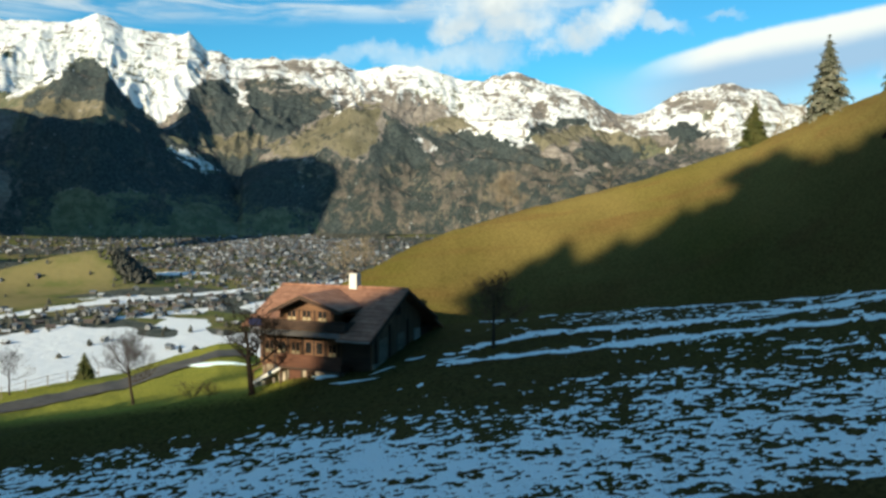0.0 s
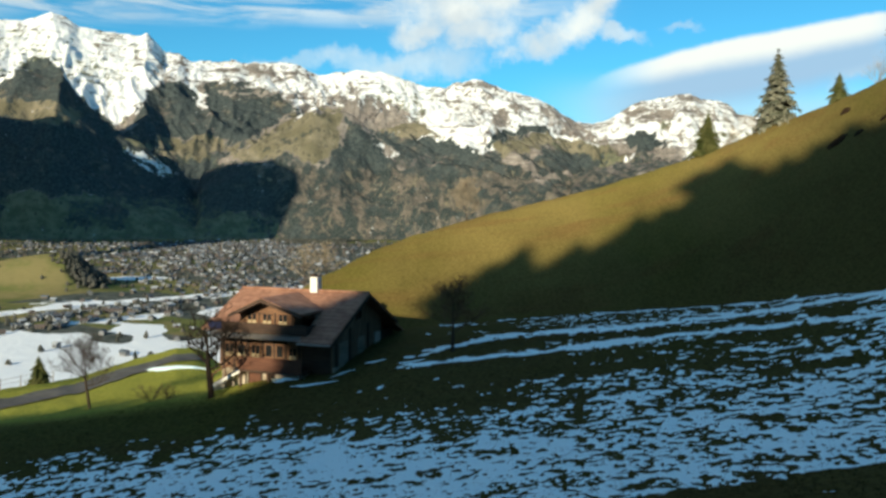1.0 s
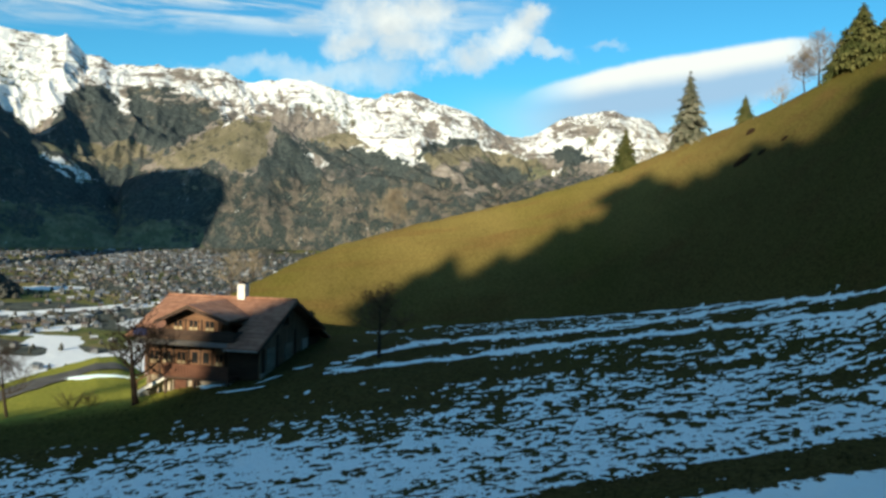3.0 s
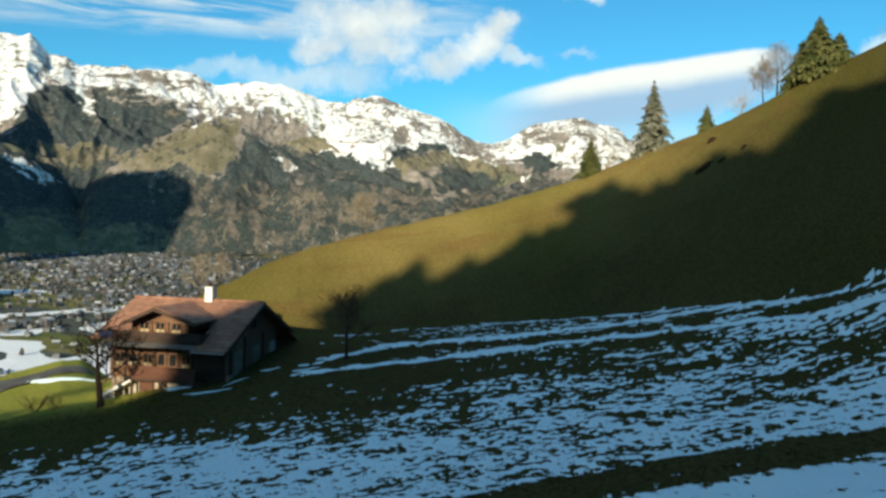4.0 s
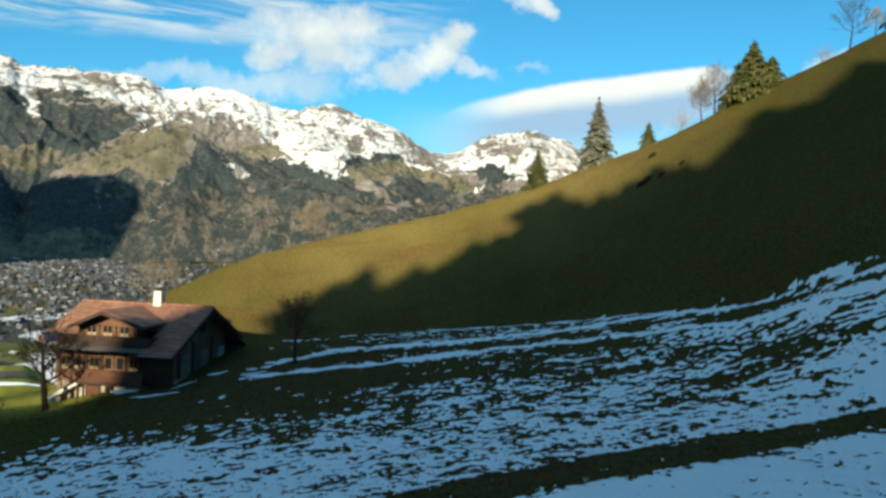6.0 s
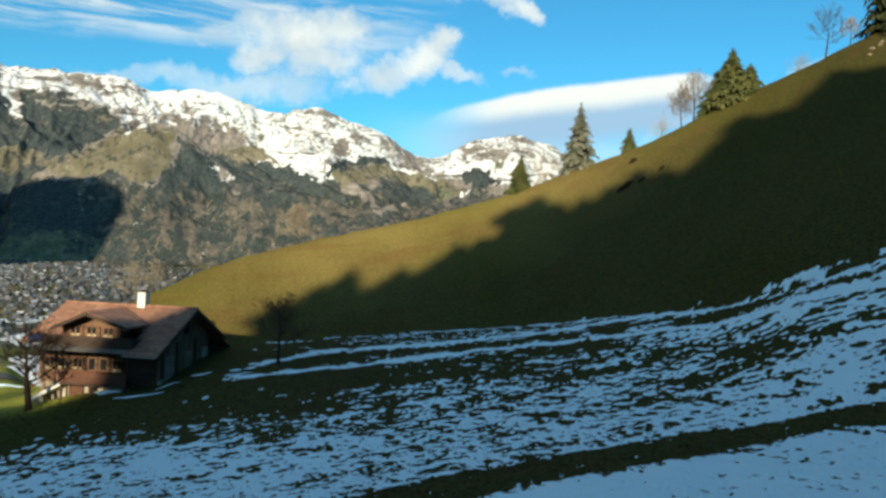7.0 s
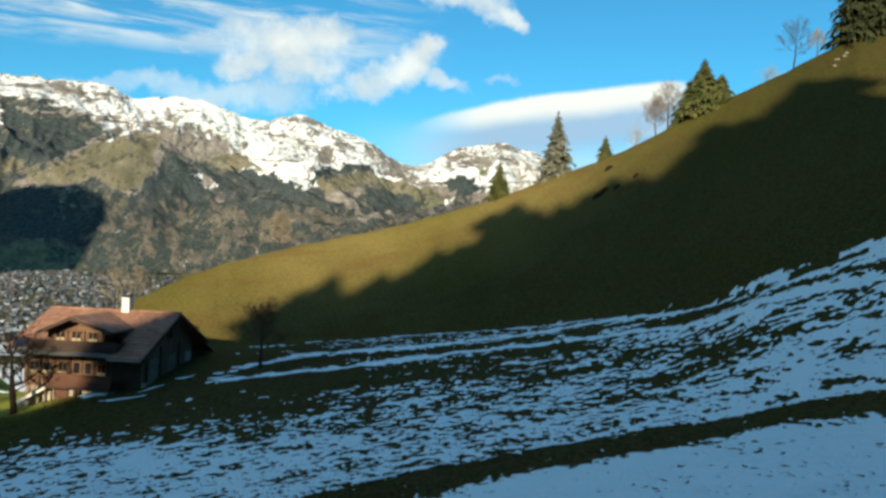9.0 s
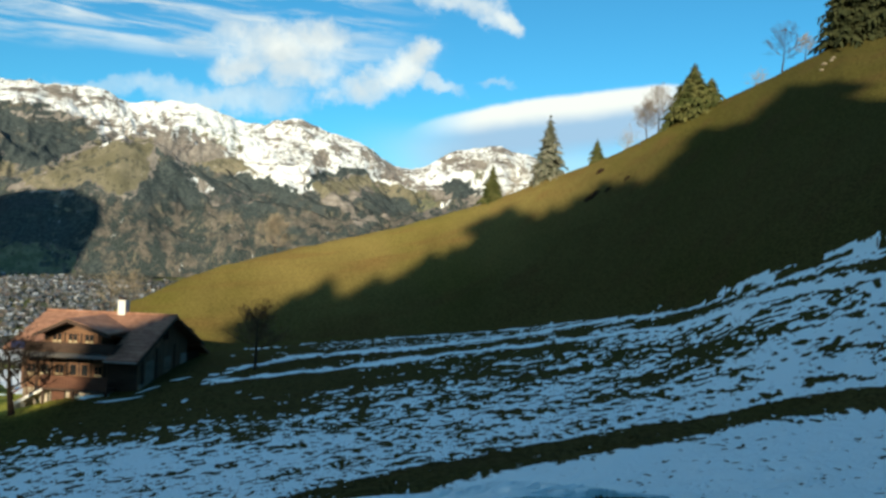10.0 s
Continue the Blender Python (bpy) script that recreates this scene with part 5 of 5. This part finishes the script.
def bush(x, y, height, seed, label, mat):
    t = thing("bush", pose(x, y, ground_at(x, y) - 0.05), label, "bush")
    rng = random.Random(seed)
    bm = bmesh.new()
    for i in range(14):
        w = rng.uniform(0, 6.28)
        d = Vector((math.cos(w), math.sin(w), rng.uniform(0.4, 1.4))).normalized()
        limb_mesh(bm, rng, Vector((0, 0, -0.05)), d, height * rng.uniform(0.5, 0.8), 0.022, 2, 0.55, 0.8, 2)
    part("stem", bm, mat, t)


bush(*spot(-17.4, 61.5), 1.2, 51, "low leafless bush on the lit bank", twig_mat)
bush(*spot(-16.3, 62.0), 1.0, 52, "low leafless bush on the lit bank", twig_mat)
bush(*spot(23.6, 89.0), 2.0, 53, "frosted leafless bush at the foot of a tall spruce", pale_twig)
bush(*spot(21.5, 89.0), 3.0, 54, "tawny leafless bush beside a short spruce", pale_twig)
bush(*spot(30.5, 88.5), 2.2, 55, "tawny leafless scrub on the skyline", pale_twig)
bush(*spot(39.6, 87.4), 1.6, 56, "tawny leafless scrub on the skyline", pale_twig)


spruce(*spot(-24.3, 82.0), 2.7, 1.05, 15, "dense dark evergreen shrub at the terrace edge above a snowy field", needle, dense=1.1)


def fence(spots):
    """A low pasture fence: a post at each spot and two rails."""
    t = thing("fence", pose(0, 0, 0), "low grey wooden pasture fence along the terrace edge", "fence")
    tops = [Vector((x, y, ground_at(x, y))) for x, y in spots]
    for p in tops:
        bm = bmesh.new()
        add_tube(bm, p + Vector((0, 0, -0.3)), p + Vector((0, 0, 1.05)), 0.045, 0.035, 6)
        part("post", bm, simple_grey, t)
    for a, b in zip(tops, tops[1:]):
        for up in (0.5, 0.9):
            bm = bmesh.new()
            add_tube(bm, a + Vector((0, 0, up)), b + Vector((0, 0, up)), 0.016, 0.016, 5)
            part("rail", bm, simple_grey, t)


fence([spot(b, r) for b, r in ((-28.9, 74.5), (-27.6, 76.5), (-26.4, 78.5), (-25.3, 80.5), (-24.4, 82.6), (-23.5, 84.8))])


# ---- bare soil and stones on the hill ----
def mound(x, y, a, b, high, seed, label):
    rng = random.Random(seed)
    bm = bmesh.new()
    rows = []
    for k in range(1, 5):
        f = k / 4
        row = []
        for i in range(14):
            w = 2 * math.pi * i / 14
            px, py = x + a * f * math.cos(w) * rng.uniform(0.85, 1.15), y + b * f * math.sin(w) * rng.uniform(0.85, 1.15)
            row.append(bm.verts.new((px, py, ground_at(px, py) + high * (1 - f ** 2) * rng.uniform(0.7, 1.2) + (0.03 if k < 4 else -0.06))))
        rows.append(row)
    top = bm.verts.new((x, y, ground_at(x, y) + high))
    for i in range(14):
        j = (i + 1) % 14
        bm.faces.new((top, rows[0][i], rows[0][j]))
        for k in range(3):
            bm.faces.new((rows[k][i], rows[k + 1][i], rows[k + 1][j], rows[k][j]))
    ob = part("soil_mound", bm, soil_mat, None, "", False)
    tagged(ob, label, "earth mound", "bare soil")


mound(40.5, 73.9, 0.5, 0.42, 0.3, 61, "small mound of dark bare earth on the slope")
mound(37.9, 70.5, 0.95, 0.55, 0.28, 62, "long scar of dark bare earth on the slope")
mound(39.2, 69.4, 0.5, 0.32, 0.16, 63, "small mound of dark bare earth on the slope")
mound(41.0, 68.7, 0.36, 0.28, 0.12, 64, "small mound of dark bare earth on the slope")
for i, (x, y, sz) in enumerate(((57.0, 58.9, 0.27), (57.6, 58.6, 0.22), (56.0, 58.1, 0.2), (58.1, 58.9, 0.2))):
    bm = bmesh.new()
    bmesh.ops.create_icosphere(bm, subdivisions=2, radius=sz)
    rng = random.Random(70 + i)
    for v in bm.verts:
        v.co *= rng.uniform(0.8, 1.15)
        v.co.z *= 0.7
    bmesh.ops.translate(bm, vec=(x, y, ground_at(x, y) + sz * 0.25), verts=bm.verts)
    tagged(part("boulder", bm, stone_mat), "pale grey boulder lying in the grass", "boulder", "boulders")


# ---- unseen wooded bank, added behind the eye to shade the slope ----
shade_tree = thing("spruce_tree", pose(0, 0, -400), "dark spruce on the unseen bank, sized to shade the slope", "tree", "wooded bank")
spruce_parts(shade_tree, 26.0, 4.4, 80, needle, 1.3, 0.02)
bank_rng = random.Random(9)
stand = [(c, 0.4, -45, 0.0) for c in np.arange(-84, -38.6, 2.0)]
stand += [(c, 0.8, -45, 0.6) for c in (-33.8, -31.0, -28.4, -26.0, -23.6, -21.2, -18.8, -16.4, -14.0, -11.6, -9.0, -6.4, -3.8, -1.2, 1.6, 4.2, 6.6, 9.0, 11.6, 14.2, 16.8, 19.4, 22.0, 25.0, 28.0, 31.0, 34.0, 37.0, 40.0)]
stand += [(c, 0.6, -50, -2.6) for c in np.arange(-82, -39.5, 2.6)] + [(c, 1.0, -50, -2.6) for c in np.arange(-32, 42, 2.7)]
stand += [(c, 0.8, -55, -7.0) for c in np.arange(-81, -39.5, 3.0)] + [(c, 1.0, -55, -8.0) for c in np.arange(-31.5, 42, 2.7)]
for i, (c_at, jit, s_at, more) in enumerate(stand):
    c_j, s_j = c_at + bank_rng.uniform(-jit, jit) * (more != 0.6), s_at - 2 + bank_rng.uniform(-1.0, 1.0)
    x, y = SX * s_j + SY * c_j, SY * s_j - SX * c_j
    base = ground_at(x, y) - 0.3
    want = float(need_height(c_j)) - base + more + bank_rng.uniform(-0.8, 0.8)
    k = max(want, 2.6) / 26.0
    m = pose(x, y, base, 0, 0, bank_rng.uniform(0, 360))
    t = shade_tree if i == 0 else copy_thing(shade_tree, m)
    t.matrix_world = m
    t.scale = (0.5, 0.5, k)


# ---- the town in the valley ----
# walls and roofs toned cool and dark for haze and shade
wall_tints = [simple("town_wall_pale", (0.13, 0.135, 0.145), (0.25, 0.255, 0.265), 0.1), simple("town_wall_brown", (0.075, 0.062, 0.055), (0.14, 0.115, 0.10), 0.1)]
roof_tints = [simple("town_roof_brown", (0.085, 0.068, 0.064), (0.15, 0.115, 0.105), 0.1), simple("town_roof_snow", (0.36, 0.39, 0.43), (0.55, 0.57, 0.60), 0.1), simple("town_roof_grey", (0.06, 0.078, 0.105), (0.13, 0.155, 0.19), 0.1)]


def house_geometry(w, d, hgt, roof):
    """Corner points and faces of a small house: walls, then roof."""
    wall_v = [(-w, -d, -3), (w, -d, -3), (w, d, -3), (-w, d, -3), (-w, -d, hgt), (w, -d, hgt), (w, d, hgt), (-w, d, hgt), (0, -d, hgt + roof), (0, d, hgt + roof)]
    wall_f = [(0, 1, 5, 8, 4), (2, 3, 7, 9, 6), (1, 2, 6, 5), (3, 0, 4, 7)]
    e, o, t = w + 0.9, d + 0.9, 0.35
    k = roof / w
    lo = hgt - 0.9 * k
    roof_v = [(-e, -o, lo), (0, -o, hgt + roof), (e, -o, lo), (-e, o, lo), (0, o, hgt + roof), (e, o, lo)]
    roof_v += [(x, y, z + t) for x, y, z in roof_v]
    roof_f = [(6, 7, 10, 9), (7, 8, 11, 10), (0, 3, 4, 1), (1, 4, 5, 2), (0, 1, 7, 6), (1, 2, 8, 7), (4, 3, 9, 10), (5, 4, 10, 11), (3, 0, 6, 9), (2, 5, 11, 8)]
    return wall_v, wall_f, roof_v, roof_f


def mesh_of(name, v, f, mat):
    me = bpy.data.meshes.new(name)
    me.from_pydata(v, [], f)
    me.materials.append(mat)
    return me


town_rng = random.Random(21)
models = []
for i in range(8):
    w, d, hgt, roof = town_rng.uniform(2.7, 3.9), town_rng.uniform(3.2, 5.6), town_rng.uniform(2.8, 5.2), town_rng.uniform(1.3, 2.2)
    wall_v, wall_f, roof_v, roof_f = house_geometry(w, d, hgt, roof)
    k_wall, k_roof = (0 if i % 8 in (0, 1, 3, 4, 6) else 1), (0, 2, 1, 0, 2, 0, 1, 0)[i]
    t = thing("house", pose(0, 900 + i, -400), ("pale rendered" if k_wall == 0 else "brown timber") + " house with a " + ("brown tiled", "snow-covered", "dark grey")[k_roof] + " gable roof", "house", "houses of the town")
    for nm, vv, ff, mt in (("wall", wall_v, wall_f, wall_tints[k_wall]), ("roof", roof_v, roof_f, roof_tints[k_roof])):
        new(nm, mesh_of(nm, vv, ff, mt)).parent = t
    for sx in (-1, 1):
        for j in range(2):
            for lvl in range(2):
                y = -d * 0.5 + d * j
                zc = hgt * (0.28 + 0.42 * lvl)
                new("window", mesh_of("window", [(sx * (w + 0.05), y - 0.7, zc - 0.8), (sx * (w + 0.05), y + 0.7, zc - 0.8), (sx * (w + 0.05), y + 0.7, zc + 0.8), (sx * (w + 0.05), y - 0.7, zc + 0.8),
                                                (sx * (w - 0.05), y - 0.7, zc - 0.8), (sx * (w - 0.05), y + 0.7, zc - 0.8), (sx * (w - 0.05), y + 0.7, zc + 0.8), (sx * (w - 0.05), y - 0.7, zc + 0.8)],
                                      [(0, 1, 2, 3), (4, 7, 6, 5), (0, 4, 5, 1), (2, 6, 7, 3), (1, 5, 6, 2), (0, 3, 7, 4)], glass_mat)).parent = t
    models.append((t, (w, d, hgt, roof)))


def town_density(az, r):
    """How thickly the valley is built up."""
    core = math.exp(-((az + 13) / 7.5) ** 2 - ((r - 2150) / 420) ** 2) * 1.2
    near = math.exp(-((az + 22) / 9) ** 2 - ((r - 1145 - (az + 25) * 12) / 55) ** 2) * 1.1
    mid = math.exp(-((az + 12) / 6) ** 2 - ((r - 1480) / 120) ** 2) * 0.7
    rim = math.exp(-((az + 25) / 7) ** 2 - ((r - 2350) / 160) ** 2) * 0.4
    clear = 1 - math.exp(-((az + 7) / 2.4) ** 4 - ((r - 2600) / 110) ** 4) - math.exp(-((az + 24) / 3.5) ** 4 - ((r - 1510) / 110) ** 4)
    return max(core, near, mid, rim, 0.03) * max(clear, 0)


placed, tries = [], 0
while len(placed) < 1700 and tries < 90000:
    tries += 1
    az, r = town_rng.uniform(-32, 4), town_rng.uniform(900, 2590)
    if town_rng.random() > town_density(az, r) * (r / 2600 + 0.25):
        continue
    x, y = r * math.sin(radians(az)), r * math.cos(radians(az))
    if any((x - a) ** 2 + (y - b) ** 2 < 13 ** 2 for a, b in placed[-160:]):
        continue
    placed.append((x, y))
placed.sort(key=lambda p: p[0] ** 2 + p[1] ** 2)
pz = valley_height(np.array([p[0] for p in placed]), np.array([p[1] for p in placed]))
used = set()
far_parts = {}
for i, ((x, y), z) in enumerate(zip(placed, pz)):
    k = town_rng.randrange(8)
    turn = town_rng.choice((20, 110, 65, 155)) + town_rng.uniform(-18, 18)
    if i < 150:
        m = pose(x, y, float(z), 0, 0, turn)
        if k not in used:
            used.add(k)
            models[k][0].matrix_world = m
        else:
            copy_thing(models[k][0], m)
    else:
        w, d, hgt, roof = models[k][1]
        wall_v, wall_f, roof_v, roof_f = house_geometry(w, d, hgt, roof)
        c, s_ = math.cos(radians(turn)), math.sin(radians(turn))
        kw, kr = town_rng.choice((0, 1, 1)), town_rng.choice((0, 2, 2, 2, 2, 2, 1))
        for key, vv, ff in (("w%d" % kw, wall_v, wall_f), ("r%d" % kr, roof_v, roof_f)):
            V, Fc = far_parts.setdefault(key, ([], []))
            o = len(V)
            V.extend((x + a * c - b * s_, y + a * s_ + b * c, float(z) + e) for a, b, e in vv)
            Fc.extend(tuple(q + o for q in f) for f in ff)
far_town = thing("distant_houses", pose(0, 0, 0), "many distant pale and brown houses of a valley town", "houses", kind="stuff")
for key, (V, Fc) in far_parts.items():
    ob = new("walls" if key[0] == "w" else "roofs", mesh_of("houses", V, Fc, (wall_tints if key[0] == "w" else roof_tints)[int(key[1])]))
    ob.parent = far_town

# dark trees and hedges between the houses
knoll_spots = [(town_rng.gauss(-22.2, 0.8), town_rng.gauss(1490, 38)) for _ in range(300)] + [(town_rng.uniform(-9.6, -4.6), town_rng.uniform(2480, 2680)) for _ in range(520)]
V, Fc = [], []
for i in range(7020):
    az, r = town_rng.uniform(-33, 6), town_rng.uniform(880, 2650)
    if i >= 6200:
        az, r = knoll_spots[i - 6200]
    elif town_rng.random() > (0.02 if r < 1700 else 0.22) + 0.78 * town_density(az, r):
        continue
    x, y = r * math.sin(radians(az)), r * math.cos(radians(az))
    z = float(valley_height(np.array([x]), np.array([y]))[0])
    hh, ww = town_rng.uniform(4, 10), town_rng.uniform(2.2, 5.2)
    o = len(V)
    for lvl, f in ((0.0, 0.55), (0.25, 1.0), (0.6, 0.7)):
        for q in range(6):
            w = q * math.pi / 3 + lvl * 3
            rad = ww * f * town_rng.uniform(0.7, 1.2)
            V.append((x + rad * math.cos(w), y + rad * math.sin(w), z + hh * lvl - 0.5))
    V.append((x, y, z + hh))
    for lvl in range(2):
        for q in range(6):
            a, b = o + lvl * 6 + q, o + lvl * 6 + (q + 1) % 6
            Fc.append((a, b, b + 6, a + 6))
    for q in range(6):
        Fc.append((o + 12 + q, o + 12 + (q + 1) % 6, o + 18))
# tree colour lightened for the haze over the valley
tagged(new("valley_trees", mesh_of("valley_trees", V, Fc, simple("valley_trees", (0.045, 0.05, 0.045), (0.105, 0.10, 0.085), 0.05, 0.95))), "scattered dark trees and hedges in the valley", "trees", kind="stuff")

# an unseen mountain added on the left to shade the foot of the range
# along its crest, set to the shadow's outline: place across the sunlight and height where the light crosses it
CREST_AT = [-3420, -2850, -2700, -2550, -2470, -2400, -2330, -2250, -2130, -2010, -1920, -1830, -1760, -1715, -1690, -1672, -1658, -1640, -1600, -1330]
CREST_UP = [936, 925, 904, 884, 890, 915, 905, 890, 905, 921, 950, 945, 915, 895, 870, 740, 480, 340, 120, 60]
co, across = [], np.arange(-3420, -1329, 30.0)
for i, c in enumerate(across):
    sd = np.interp(c, [-3420, -2700, -1900, -1330], [1430, 1080, 640, 320])
    top = np.interp(c, CREST_AT, CREST_UP) + 44 * (float(fbm(np.array([c * 0.02]), np.array([0.5]), 3, 1)[0]) - 0.5) - sd * math.tan(radians(SUN_UP))
    for j, o in enumerate((-360, -250, -140, -60, 0, 60, 140, 250, 330)):
        z = top - (abs(o) * 0.95 + 0.35 * abs(o) * float(fbm(np.array([c * 0.01]), np.array([o * 0.01 + 7]), 3, 2)[0]))
        co.append((SX * (sd + o) + SY * c, SY * (sd + o) - SX * c, max(z, -200)))
side_mountain = grid_mesh("side_mountain", np.array(co, float), 9, len(across), mountain_mat)
paint_cover(side_mountain, np.zeros(len(co)), np.ones(len(co)), np.zeros(len(co)))
tagged(side_mountain, "steep wooded mountain beside the valley", "mountain", kind="structure")
